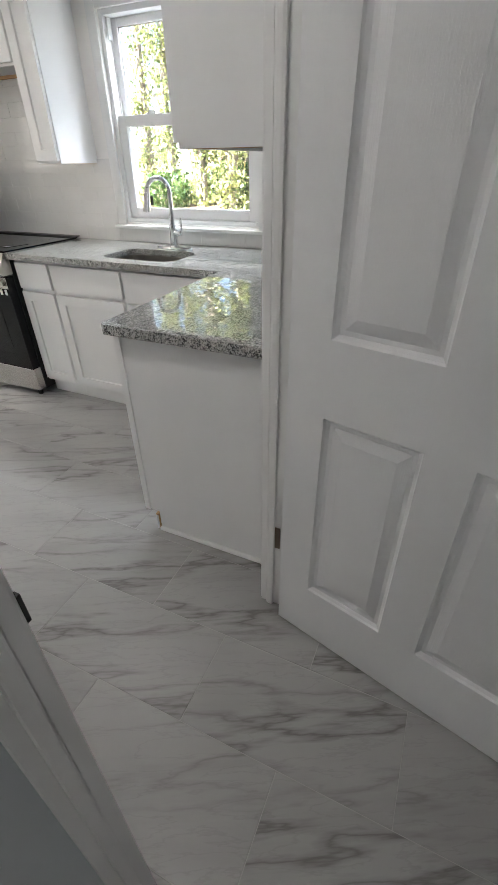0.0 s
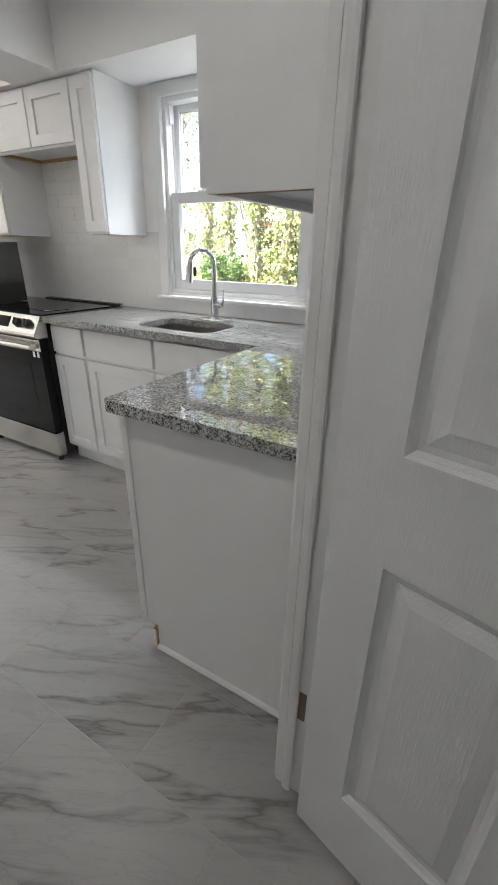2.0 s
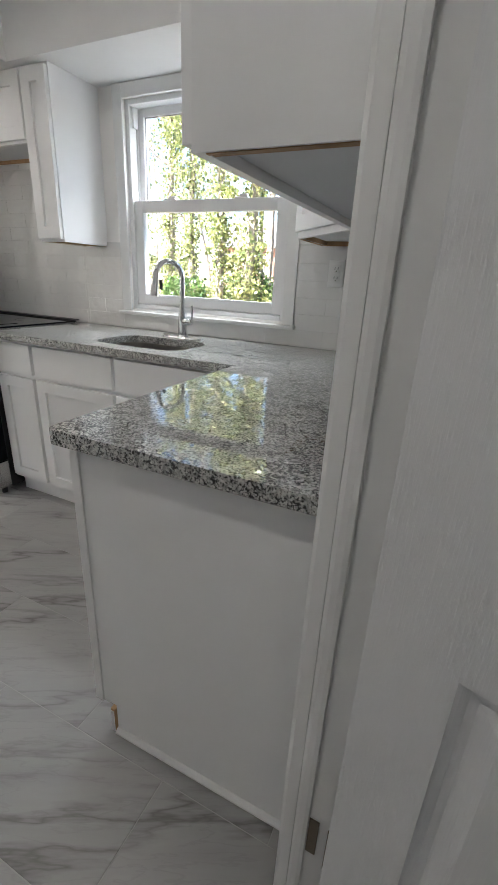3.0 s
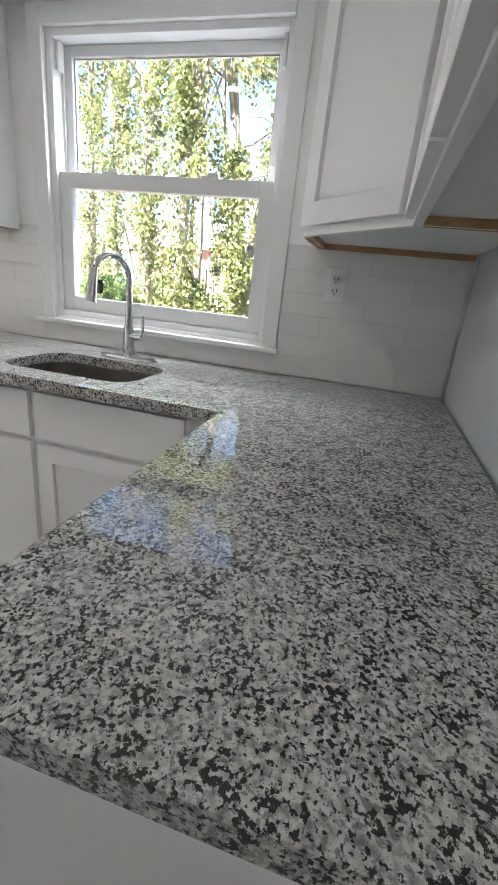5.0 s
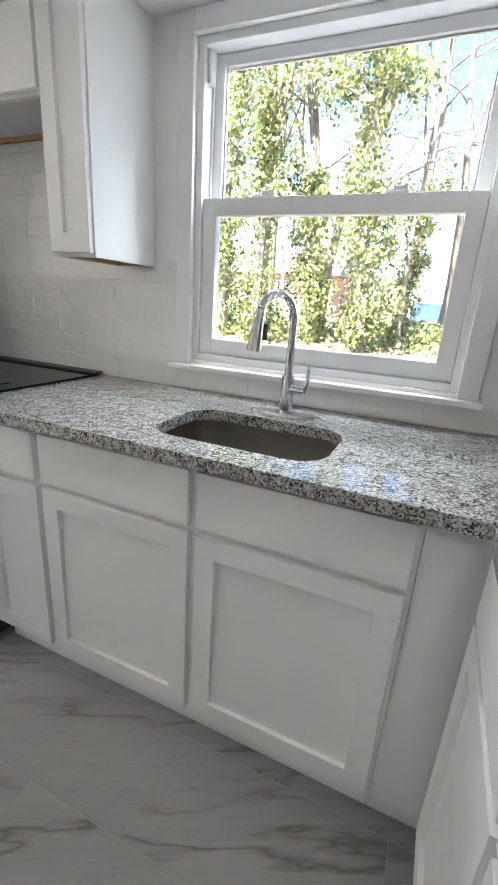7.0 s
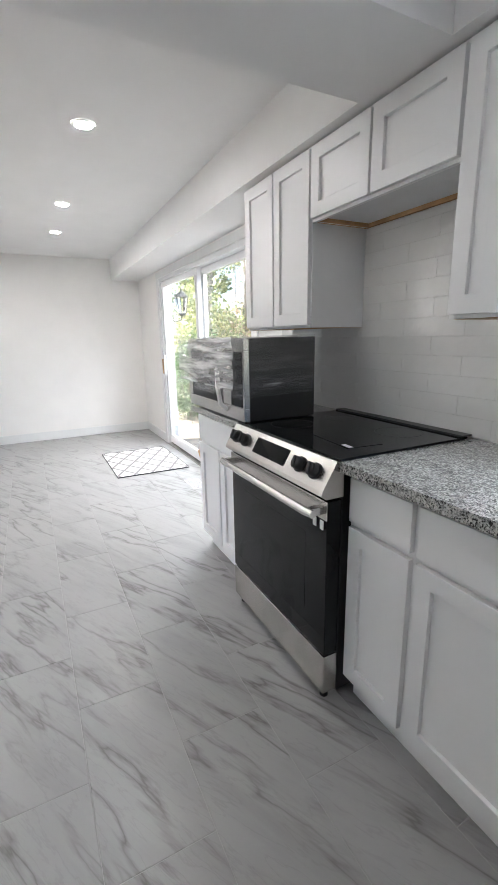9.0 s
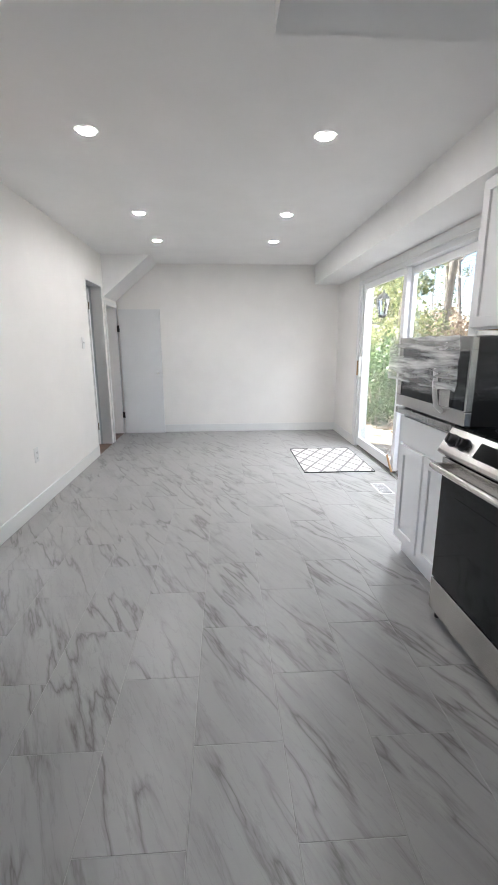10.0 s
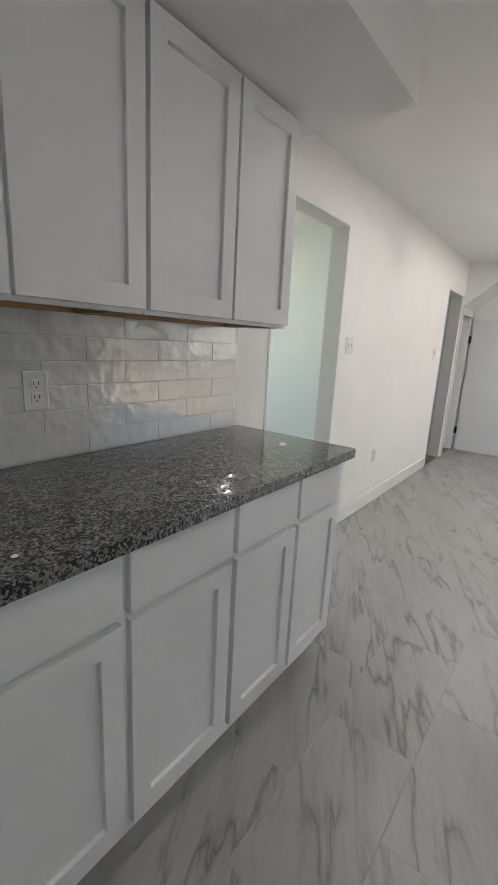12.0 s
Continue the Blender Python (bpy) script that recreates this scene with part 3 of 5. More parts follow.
low = part("lower_sash", frame_of(x0 + 0.027, x1 - 0.027, z0 + 0.028, 1.592, 0.025, 0.061, 0.052, 0.055, 0.056), M["vinyl"], win)
part("pane", B(x0 + 0.078, x1 - 0.078, 0.041, 0.045, z0 + 0.083, 1.538), M["glass"], low, "clear glass pane").visible_shadow = False
up = part("upper_sash", frame_of(x0 + 0.027, x1 - 0.027, 1.545, z1 - 0.027, 0.075, 0.111, 0.040, 0.036, 0.05), M["vinyl"], win)
part("pane", B(x0 + 0.066, x1 - 0.066, 0.091, 0.095, 1.594, z1 - 0.062), M["glass"], up, "clear glass pane").visible_shadow = False
part("spacer", frame_of(x0 + 0.066, x1 - 0.066, 1.594, z1 - 0.062, 0.086, 0.090, 0.006), M["steel"], up)
for x in (0.30, 0.72):
    lt = part("sash_lock", blocks([(x - 0.035, x + 0.035, 0.03, 0.058, 1.592, 1.6), (x - 0.012, x + 0.03, 0.034, 0.05, 1.6, 1.612)], 0.002), M["vinyl"], win)
for x in (x0 + 0.03, x1 - 0.045):
    part("tilt_latch", B(x, x + 0.012, 0.03, 0.062, z1 - 0.12, z1 - 0.03, bevel=0.002), M["vinyl"], win)
structure("window_casing", blocks([(-0.012, x0 + 0.004, -0.016, 0, 1.022, 2.104), (x1 - 0.004, 1.052, -0.016, 0, 1.022, 2.104), (x0 + 0.004, x1 - 0.004, -0.016, 0, z1 - 0.004, 2.104)], 0.004), M["trim"], "white painted window casing", "trim")
structure("window_stool", B(-0.025, 1.065, -0.045, 0.03, 1.004, 1.022, bevel=0.004), M["trim"], "white painted window stool", "trim")

# ---- sliding glass door ----
sl = thing("sliding_door", pose(0, 0, 0), "white framed sliding glass patio door", "door", kind="structure")
a, b, h = SLIDE
part("door_frame", blocks([(a, a + 0.05, 0.0, 0.13, 0, h), (b - 0.05, b, 0.0, 0.13, 0, h), (a + 0.05, b - 0.05, 0.0, 0.13, h - 0.05, h)], 0.003), M["vinyl"], sl)
part("threshold", blocks([(a + 0.05, b - 0.05, -0.02, 0.15, -0.02, 0.012), (a + 0.05, b - 0.05, 0.03, 0.036, 0.012, 0.03), (a + 0.05, b - 0.05, 0.085, 0.091, 0.012, 0.03)], 0.002), M["steel"], sl, "bright aluminium threshold")
for (p0, p1, y, nm) in ((a + 0.051, -3.375, 0.012, "sliding_panel"), (-3.435, b - 0.051, 0.07, "fixed_panel")):
    pn = part(nm, frame_of(p0, p1, 0.03, h - 0.051, y, y + 0.042, 0.075, 0.06, 0.10), M["vinyl"], sl)
    part("pane", B(p0 + 0.074, p1 - 0.074, y + 0.018, y + 0.024, 0.129, h - 0.11), M["glass"], pn, "clear glass pane").visible_shadow = False
    if nm == "sliding_panel":
        part("pull_handle", blocks([(p0 + 0.03, p0 + 0.055, -0.02, 0.012, 0.88, 1.13), (p0 + 0.02, p0 + 0.065, 0.004, 0.012, 1.18, 1.25)], 0.004), M["plastic"], pn)
        part("wood_grip", B(p0 - 0.005, p0 + 0.02, -0.03, 0.0, 0.9, 1.08, bevel=0.005), M["wood"], pn, "worn wooden grip")
structure("sliding_door_casing", blocks([(a - 0.065, a + 0.006, -0.014, 0, 0, h + 0.065), (b - 0.006, b + 0.065, -0.014, 0, 0, h + 0.065), (a + 0.006, b - 0.006, -0.014, 0, h - 0.006, h + 0.065)], 0.004), M["trim"], "white painted door casing", "trim")
stick = thing("track_stick", pose(-3.34, -0.012, 0.03, 0, 0, 0), "short wooden stick standing by the patio door", "stick")
part("stick", tube(bmesh.new(), [(0, 0.0, 0), (-0.05, -0.01, 0.07), (-0.11, -0.015, 0.15)], 0.011, 8), M["wood"], stick, "", True)


# ---- kitchen cabinets ----
def shaker(x0, x1, z0, z1, rail=0.056):
    """A shaker front: a frame of stiles and rails round a sunk flat panel, edges eased."""
    bm = bmesh.new()
    rings = []
    for inset, y in ((0, -0.0005), (0, -0.0178), (0.0012, -0.019), (rail - 0.001, -0.019), (rail, -0.018), (rail + 0.0012, -0.007)):
        rings.append([bm.verts.new((x, y, z)) for x, z in ((x0 + inset, z0 + inset), (x1 - inset, z0 + inset), (x1 - inset, z1 - inset), (x0 + inset, z1 - inset))])
    for p, q in zip(rings, rings[1:]):
        for k in range(4):
            bm.faces.new((p[k], p[(k + 1) % 4], q[(k + 1) % 4], q[k]))
    bm.faces.new(rings[-1])
    bm.faces.new(rings[0][::-1])
    bmesh.ops.recalc_face_normals(bm, faces=bm.faces[:])
    return bm


def base_cabinet(m, w, label, splits, drawer_splits=None, depth=0.585, group="base cabinets", toe=0.045, hollow=None):
    """A base cabinet with slab drawer fronts above shaker doors. Local x along the front, y into the cabinet."""
    c = thing("base_cabinet", m, label, "cabinet", group)
    cells = [(0, w, 0, depth, 0.10, 0.888)]
    if hollow:
        cells = [(0, w, 0, depth, 0.10, hollow), (0, w, 0, 0.018, hollow, 0.888), (0, 0.018, 0.018, depth, hollow, 0.888), (w - 0.018, w, 0.018, depth, hollow, 0.888)]
    part("body", blocks(cells, 0.001), M["cabinet"], c)
    part("toe_kick", B(0.0, w, toe, toe + 0.016, 0.0, 0.10), M["cabinet"], c)
    gap = 0.011
    for s, e in zip(drawer_splits or splits, (drawer_splits or splits)[1:]):
        part("drawer_front", B(s + gap, e - gap, -0.019, -0.0005, 0.722, 0.872, bevel=0.002), M["cabinet"], c)
    for s, e in zip(splits, splits[1:]):
        part("door", shaker(s + gap, e - gap, 0.118, 0.702), M["cabinet"], c)
    return c


def wall_cabinet(m, w, z0, z1, label, splits, depth=0.31, group="wall cabinets", door_top=None):
    """A wall cabinet with shaker doors, an open underside and raw plywood hanging rails."""
    c = thing("wall_cabinet", m, label, "cabinet", group)
    part("carcass", B(0.016, w - 0.016, 0.019, depth, z0 + 0.022, z1, bevel=0.0008), M["cabinet"], c)
    part("face_frame", B(0.016, w - 0.016, 0.0, 0.0189, z0, z1, bevel=0.0008), M["cabinet"], c)
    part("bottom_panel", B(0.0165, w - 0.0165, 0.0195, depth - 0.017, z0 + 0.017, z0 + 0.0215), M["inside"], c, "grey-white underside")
    part("hanging_rail", B(0.0165, w - 0.0165, depth - 0.016, depth - 0.001, z0 + 0.001, z0 + 0.021), M["wood"], c, "raw orange plywood rail")
    for a, b in ((0, 0.0159), (w - 0.0159, w)):
        part("side_panel", B(a, b, 0.0, depth, z0, z1, bevel=0.0008), M["cabinet"], c)
        part("side_edge", B(a + 0.004, b - 0.004, 0.02, depth - 0.002, z0 - 0.0012, z0), M["wood"], c, "raw plywood edge")
    for a in (0.0165, w - 0.028):
        part("side_batten", B(a, a + 0.0115, 0.02, depth - 0.017, z0 + 0.001, z0 + 0.0165), M["wood"], c, "raw plywood batten")
    for s, e in zip(splits, splits[1:]):
        part("door", shaker(s + 0.006, e - 0.006, z0 + 0.012, (door_top or z1) - 0.014), M["cabinet"], c)
    return c


YF, YU = -0.602, -0.312
WHITE = "white shaker base cabinet under granite, beside the "
base_cabinet(pose(-0.365, YF, 0), 0.28, WHITE + "range", [0, 0.28])
base_cabinet(pose(-0.084, YF, 0), 1.045, "wide white shaker sink base cabinet under granite", [0, 0.5225, 1.045], hollow=0.62)
base_cabinet(pose(-1.775, YF, 0), 0.635, "white shaker base cabinet with one wide drawer", [0, 0.3175, 0.635], [0, 0.635])
fill = thing("filler_panel", pose(0.962, YF, 0), "plain white filler panel in the cabinet corner", "panel")
part("panel", B(0, 0.132, 0, 0.018, 0.10, 0.888, bevel=0.001), M["cabinet"], fill)
part("toe_kick", B(0, 0.175, 0.045, 0.06, 0, 0.10), M["cabinet"], fill)
base_cabinet(pose(1.095, -0.625, 0, 0, 0, -90), 0.80, "white shaker base cabinet forming the counter leg", [0, 0.40, 0.80], depth=0.58)
endp = thing("end_panel", pose(0, -1.445, 0), "plain white end panel closing the counter leg", "panel")
part("panel", extrude(bmesh.new(), [(1.078, 0.10), (1.138, 0.10), (1.138, 0.0), (X_EAST - 0.018, 0.0), (X_EAST - 0.018, 0.888), (1.078, 0.888)], "y", 0.0, 0.019), M["cabinet"], endp)
part("corner_strip", B(1.070, 1.096, -0.006, -0.0005, 0.10, 0.888, bevel=0.002), M["cabinet"], endp)
part("shoe_moulding", extrude(bmesh.new(), [(-0.0005, 0.001), (-0.0005, 0.016), (-0.008, 0.013), (-0.013, 0.006), (-0.013, 0.001)], "x", 1.138, X_EAST - 0.018), M["trim"], endp)
toeblock = thing("toe_kick_block", pose(1.122, -1.452, 0), "raw wood end of the toe kick", "panel")
part("block", B(0, 0.0145, 0, 0.02, 0.001, 0.088, bevel=0.001), M["wood"], toeblock)
part("face", B(0.002, 0.0125, -0.003, -0.0005, 0.004, 0.082, bevel=0.001), M["cabinet"], toeblock, "white painted face")
wall_cabinet(pose(-1.665, YU, 0), 0.635, 1.357, 2.104, "white two-door shaker wall cabinet above the microwave", [0, 0.3175, 0.635])
wall_cabinet(pose(-1.028, YU, 0), 0.742, 1.803, 2.104, "short white two-door shaker cabinet above the range", [0, 0.371, 0.742])
wall_cabinet(pose(-0.284, YU, 0), 0.172, 1.362, 2.104, "narrow white shaker wall cabinet beside the window", [0, 0.172])


def corner_cabinet(left, right, back_x, back_y, z0, z1, label):
    """A diagonal corner wall cabinet: its door runs from the end of one wall's row to the other's."""
    run, turn = math.hypot(right[0] - left[0], right[1] - left[1]), math.atan2(right[1] - left[1], right[0] - left[0])
    m = pose(left[0], left[1], 0, 0, 0, math.degrees(turn))
    c = thing("corner_wall_cabinet", m, label, "cabinet", "wall cabinets")

    def prism(points, lo, hi):
        bm = bmesh.new()
        rings = [[bm.verts.new(m.inverted() @ Vector((x, y, z))) for x, y in points] for z in (lo, hi)]
        n = len(points)
        for k in range(n):
            bm.faces.new((rings[0][k], rings[0][(k + 1) % n], rings[1][(k + 1) % n], rings[1][k]))
        bm.faces.new(rings[0][::-1])
        bm.faces.new(rings[1])
        bmesh.ops.recalc_face_normals(bm, faces=bm.faces[:])
        return bm
    nx, ny = -math.sin(turn) * 0.02, math.cos(turn) * 0.02
    inner = [(left[0] + 0.017, left[1] + ny + 0.012), (right[0] + nx + 0.012, right[1] + 0.017), (back_x, right[1] + 0.017), (back_x, back_y - 0.017), (left[0] + 0.017, back_y - 0.017)]
    part("carcass", prism(inner, z0 + 0.022, z1), M["cabinet"], c)
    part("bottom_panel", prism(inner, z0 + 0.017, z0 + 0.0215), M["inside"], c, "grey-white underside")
    part("face_frame", B(0.0, run, 0.0, 0.019, z0, z1, bevel=0.0008), M["cabinet"], c)
    part("side_panel", prism([(left[0], left[1] + 0.016), (left[0] + 0.0159, left[1] + 0.012), (left[0] + 0.0159, back_y), (left[0], back_y)], z0, z1), M["cabinet"], c)
    part("side_edge", prism([(left[0] + 0.001, left[1] + 0.024), (left[0] + 0.015, left[1] + 0.024), (left[0] + 0.015, back_y), (left[0] + 0.001, back_y)], z0 - 0.0012, z0 - 0.0001), M["wood"], c, "raw plywood edge")
    part("side_batten", prism([(left[0] + 0.0165, left[1] + 0.024), (left[0] + 0.028, left[1] + 0.024), (left[0] + 0.028, back_y - 0.018), (left[0] + 0.0165, back_y - 0.018)], z0 + 0.001, z0 + 0.0165), M["wood"], c, "raw plywood batten")
    part("hanging_rail", prism([(left[0] + 0.0165, back_y - 0.016), (back_x, back_y - 0.016), (back_x, back_y), (left[0] + 0.0165, back_y)], z0 - 0.002, z0 + 0.0215), M["wood"], c, "raw orange plywood rail")
    part("door", shaker(0.012, run - 0.03, z0 + 0.022, z1 - 0.014), M["cabinet"], c)
    return c


corner_cabinet((1.157, -0.325), (1.44, -0.643), 1.677, -0.002, 1.385, 2.104, "white diagonal shaker wall cabinet in the window corner")
wall_cabinet(pose(1.438, -0.648, 0, 0, 0, -90), 0.871, 1.383, 2.104, "white shaker wall cabinet above the counter leg", [0, 0.476, 0.871], depth=0.25)

SY, SUY = -2.59, -2.849
S_BASE = "white shaker base cabinet under shade-darkened granite counter"
base_cabinet(pose(-0.085, SY, 0, 0, 0, 180), 0.685, S_BASE + " end", [0, 0.345, 0.685], depth=0.576)
base_cabinet(pose(0.646, SY, 0, 0, 0, 180), 0.73, S_BASE, [0, 0.3575, 0.73], depth=0.576)
base_cabinet(pose(1.676, SY, 0, 0, 0, 180), 1.028, S_BASE, [0, 0.514, 1.028], depth=0.576)
wall_cabinet(pose(0.013, SUY, 0, 0, 0, 180), 0.695, 1.378, 2.104, "white two-door shaker wall cabinet, end of the row", [0, 0.354, 0.695])
wall_cabinet(pose(0.716, SUY, 0, 0, 0, 180), 0.70, 1.378, 2.104, "white two-door shaker wall cabinet", [0, 0.35, 0.70])
wall_cabinet(pose(1.676, SUY, 0, 0, 0, 180), 0.957, 1.378, 2.104, "white two-door shaker wall cabinet by the doorway", [0, 0.4785, 0.957])


# ---- counters ----
def rounded(x0, x1, y0, y1, r, n=6):
    pts = []
    for cx, cy, s in ((x1 - r, y1 - r, 0), (x0 + r, y1 - r, 90), (x0 + r, y0 + r, 180), (x1 - r, y0 + r, 270)):
        pts += [(cx + r * math.cos(radians(s + 90 * k / n)), cy + r * math.sin(radians(s + 90 * k / n))) for k in range(n + 1)]
    return pts


def slab(name, outline, hole, z1, thick, material, label):
    """A stone slab with an optional hole and eased edges."""
    bm = bmesh.new()
    edges = []
    for loop in [outline] + ([hole] if hole else []):
        vs = [bm.verts.new((x, y, z1)) for x, y in loop]
        edges += [bm.edges.new((vs[i], vs[(i + 1) % len(vs)])) for i in range(len(vs))]
    bmesh.ops.triangle_fill(bm, use_beauty=True, use_dissolve=False, edges=edges)
    r = bmesh.ops.extrude_face_region(bm, geom=bm.faces[:])
    bmesh.ops.translate(bm, verts=[v for v in r["geom"] if isinstance(v, bmesh.types.BMVert)], vec=(0, 0, -thick))
    bmesh.ops.recalc_face_normals(bm, faces=bm.faces[:])
    ob = new(name, mesh_of(name, bm, material))
    bv = ob.modifiers.new("eased", "BEVEL")
    bv.width, bv.segments, bv.limit_method, bv.angle_limit = 0.004, 3, "ANGLE", radians(50)
    return tagged(ob, label, "countertop")


def corner(cx, cy, r, start, n=5):
    return [(cx + r * math.cos(radians(start + 90 * k / n)), cy + r * math.sin(radians(start + 90 * k / n))) for k in range(n + 1)]


SINK = (0.245, 0.725, -0.555, -0.245)
slab("countertop", [(-0.37, -0.653), (1.062, -0.653)] + corner(1.062 + 0.02, -1.497 + 0.02, 0.02, 180) + [(1.677, -1.497), (1.677, -0.012), (-0.37, -0.012)],
     rounded(*SINK, 0.085), COUNTER, 0.034, M["granite"], "polished speckled grey granite countertop with sink cutout")
slab("countertop", [(-1.795, -0.653), (-1.128, -0.653), (-1.128, -0.012), (-1.795, -0.012)], None, COUNTER, 0.034, M["granite"], "short polished grey granite countertop under the microwave")
# same granite as the north run, its colour darkened for the shade here
slab("countertop", [(-0.80, -3.158), (1.677, -3.158), (1.677, -2.537)] + corner(-0.80 + 0.02, -2.537 - 0.02, 0.02, 90), None, COUNTER, 0.034, M["shaded_granite"], "long polished grey granite countertop, colour darkened for shade")

sink = thing("sink", pose(0, 0, 0), "undermount satin steel kitchen sink", "sink")
bm = bmesh.new()
rings = []
for off, z in ((0.020, 0.8895), (0.004, 0.8895), (0.002, 0.70), (-0.02, 0.682), (-0.06, 0.678)):
    rings.append([bm.verts.new((x, y, z)) for x, y in rounded(SINK[0] - off, SINK[1] + off, SINK[2] - off, SINK[3] + off, 0.085 + min(off, 0))])
for p, q in zip(rings, rings[1:]):
    for k in range(len(p)):
        bm.faces.new((p[k], p[(k + 1) % len(p)], q[(k + 1) % len(p)], q[k]))
bm.faces.new(rings[-1])
part("bowl", bm, M["sink"], sink, "", True)
part("drain", rod(rod(bmesh.new(), (0.485, -0.40, 0.6775), (0.485, -0.40, 0.682), 0.045, n=24), (0.485, -0.40, 0.682), (0.485, -0.40, 0.684), 0.03, n=24), M["chrome"], sink, "chrome drain", True)

fc = thing("faucet", pose(0.505, -0.165, COUNTER, 0, 0, -22), "chrome pull-down gooseneck kitchen faucet", "faucet")
bm = bmesh.new()
bmesh.ops.create_cone(bm, cap_ends=True, segments=40, radius1=1, radius2=0.94, depth=0.008, matrix=Matrix.Translation((0, 0, 0.004)) @ Matrix.Diagonal((0.125, 0.03, 1, 1)))
dp = part("deck_plate", bm, M["chrome"], fc, "", True)
dp.rotation_euler = (0, 0, radians(22))
part("body", rod(rod(bmesh.new(), (0, 0, 0.006), (0, 0, 0.018), 0.029, 0.026, 24), (0, 0, 0.018), (0, 0, 0.125), 0.024, 0.021, 24), M["chrome"], fc, "", True)
arc = [(0, 0, 0.12), (0, 0, 0.20), (0, 0, 0.28)] + [(0, -0.075 + 0.075 * math.cos(radians(s)), 0.29 + 0.075 * math.sin(radians(s))) for s in range(0, 166, 12)]
part("neck", tube(bmesh.new(), arc, [0.0155, 0.0135, 0.0125] + [0.0125] * (len(arc) - 3), 16), M["chrome"], fc, "", True)
e = Vector(arc[-1])
spray = part("spray_head", tube(bmesh.new(), [e, e + Vector((0, -0.006, -0.03)), e + Vector((0, -0.012, -0.075)), e + Vector((0, -0.018, -0.115))], [0.0135, 0.0155, 0.0185, 0.0225], 18), M["chrome"], fc, "", True)
part("button", B(-0.006, 0.006, e.y - 0.002 - 0.033 + 0.05, e.y + 0.028, e.z - 0.085, e.z - 0.04, bevel=0.002), M["black"], spray, "black rubber button")
lever = part("lever", rod(bmesh.new(), (0.015, 0, 0.085), (0.06, 0.012, 0.085), 0.015, 0.015, 18), M["chrome"], fc, "", True)
part("lever_arm", tube(bmesh.new(), [(0.055, 0.012, 0.085), (0.066, 0.012, 0.11), (0.070, 0.010, 0.165)], [0.009, 0.0065, 0.005], 12), M["chrome"], lever, "", True)

# ---- range ----
RX, RW = -1.127, 0.755
rg = thing("range", pose(RX, 0, 0), "stainless slide-in electric range with black glass", "range")
part("body", B(0.004, RW - 0.004, -0.63, -0.03, 0.035, 0.903, bevel=0.002), M["black"], rg, "black enamel sides")
part("cooktop", B(-0.004, RW + 0.004, -0.652, -0.045, 0.9265, 0.934, bevel=0.002), M["blackglass"], rg, "black ceramic glass cooktop")
part("cooktop_base", B(0.002, RW - 0.002, -0.64, -0.05, 0.9035, 0.9262), M["black"], rg)
part("rear_trim", B(-0.004, RW + 0.004, -0.075, -0.02, 0.9345, 0.942, bevel=0.003), M["black"], rg)
for x, y, r in ((0.19, -0.47, 0.10), (0.56, -0.47, 0.085), (0.19, -0.2, 0.075), (0.56, -0.2, 0.095)):
    bm = bmesh.new()
    for k in range(40):
        q = [(x + rr * math.cos(2 * math.pi * kk / 40), y + rr * math.sin(2 * math.pi * kk / 40), 0.9344) for rr, kk in ((r, k), (r, k + 1), (r - 0.0025, k + 1), (r - 0.0025, k))]
        bm.faces.new([bm.verts.new(c) for c in q])
    part("burner_ring", bm, M["darkmetal"], rg, "thin grey burner ring")
part("control_panel", extrude(bmesh.new(), [(-0.632, 0.803), (-0.702, 0.803), (-0.722, 0.818), (-0.718, 0.832), (-0.662, 0.925), (-0.655, 0.9262), (-0.632, 0.9262)], "x", 0.0, RW), M["steel"], rg, "sloped brushed steel control panel")
slope = Vector((0, 0.056, 0.093)).normalized()
out = Vector((0, -slope.z, slope.y))
mid = Vector((0, -0.690, 0.8785))
bm = box(bmesh.new(), 0.245, 0.495, -0.0335, 0.0335, 0, 0.0025, bevel=0.001)
turn = Matrix((Vector((1, 0, 0)), slope, out)).transposed().to_4x4()
bm.transform(Matrix.Translation(mid) @ turn)
part("display", bm, M["blackglass"], rg, "black glass touch display")
for x in (0.068, 0.155, 0.585, 0.675):
    c = mid + Vector((x, 0, 0))
    kn = part("knob", rod(rod(rod(bmesh.new(), c + out * 0.0005, c + out * 0.006, 0.029, 0.029, 28), c + out * 0.006, c + out * 0.026, 0.0245, 0.0225, 28), c + out * 0.026, c + out * 0.029, 0.0225, 0.019, 28), M["darkmetal"], rg, "dark grey control knob", True)
    g = box(bmesh.new(), -0.0045, 0.0045, -0.022, 0.022, 0.027, 0.036, bevel=0.002)
    g.transform(Matrix.Translation(c) @ turn @ pose(0, 0, 0, 0, 0, 20))
    part("grip", g, M["darkmetal"], kn)
od = part("oven_door", B(0.004, RW - 0.004, -0.692, -0.634, 0.205, 0.792, bevel=0.003), M["blackglass"], rg, "black glass oven door")
part("top_strip", B(0.004, RW - 0.004, -0.696, -0.6925, 0.726, 0.792, bevel=0.001), M["steel"], od, "brushed steel strip")
part("window", B(0.13, RW - 0.13, -0.6932, -0.6925, 0.33, 0.64), M["blackglass"], od, "dark oven window")
part("vent_slot", B(0.03, RW - 0.03, -0.68, -0.634, 0.7935, 0.8015), M["black"], rg)
hb = part("handle", tube(bmesh.new(), [(0.012, -0.745, 0.758), (0.05, -0.75, 0.758), (RW - 0.05, -0.75, 0.758), (RW - 0.012, -0.745, 0.758)], [0.014, 0.0155, 0.0155, 0.014], 14), M["steel"], rg, "brushed steel bar handle", True)
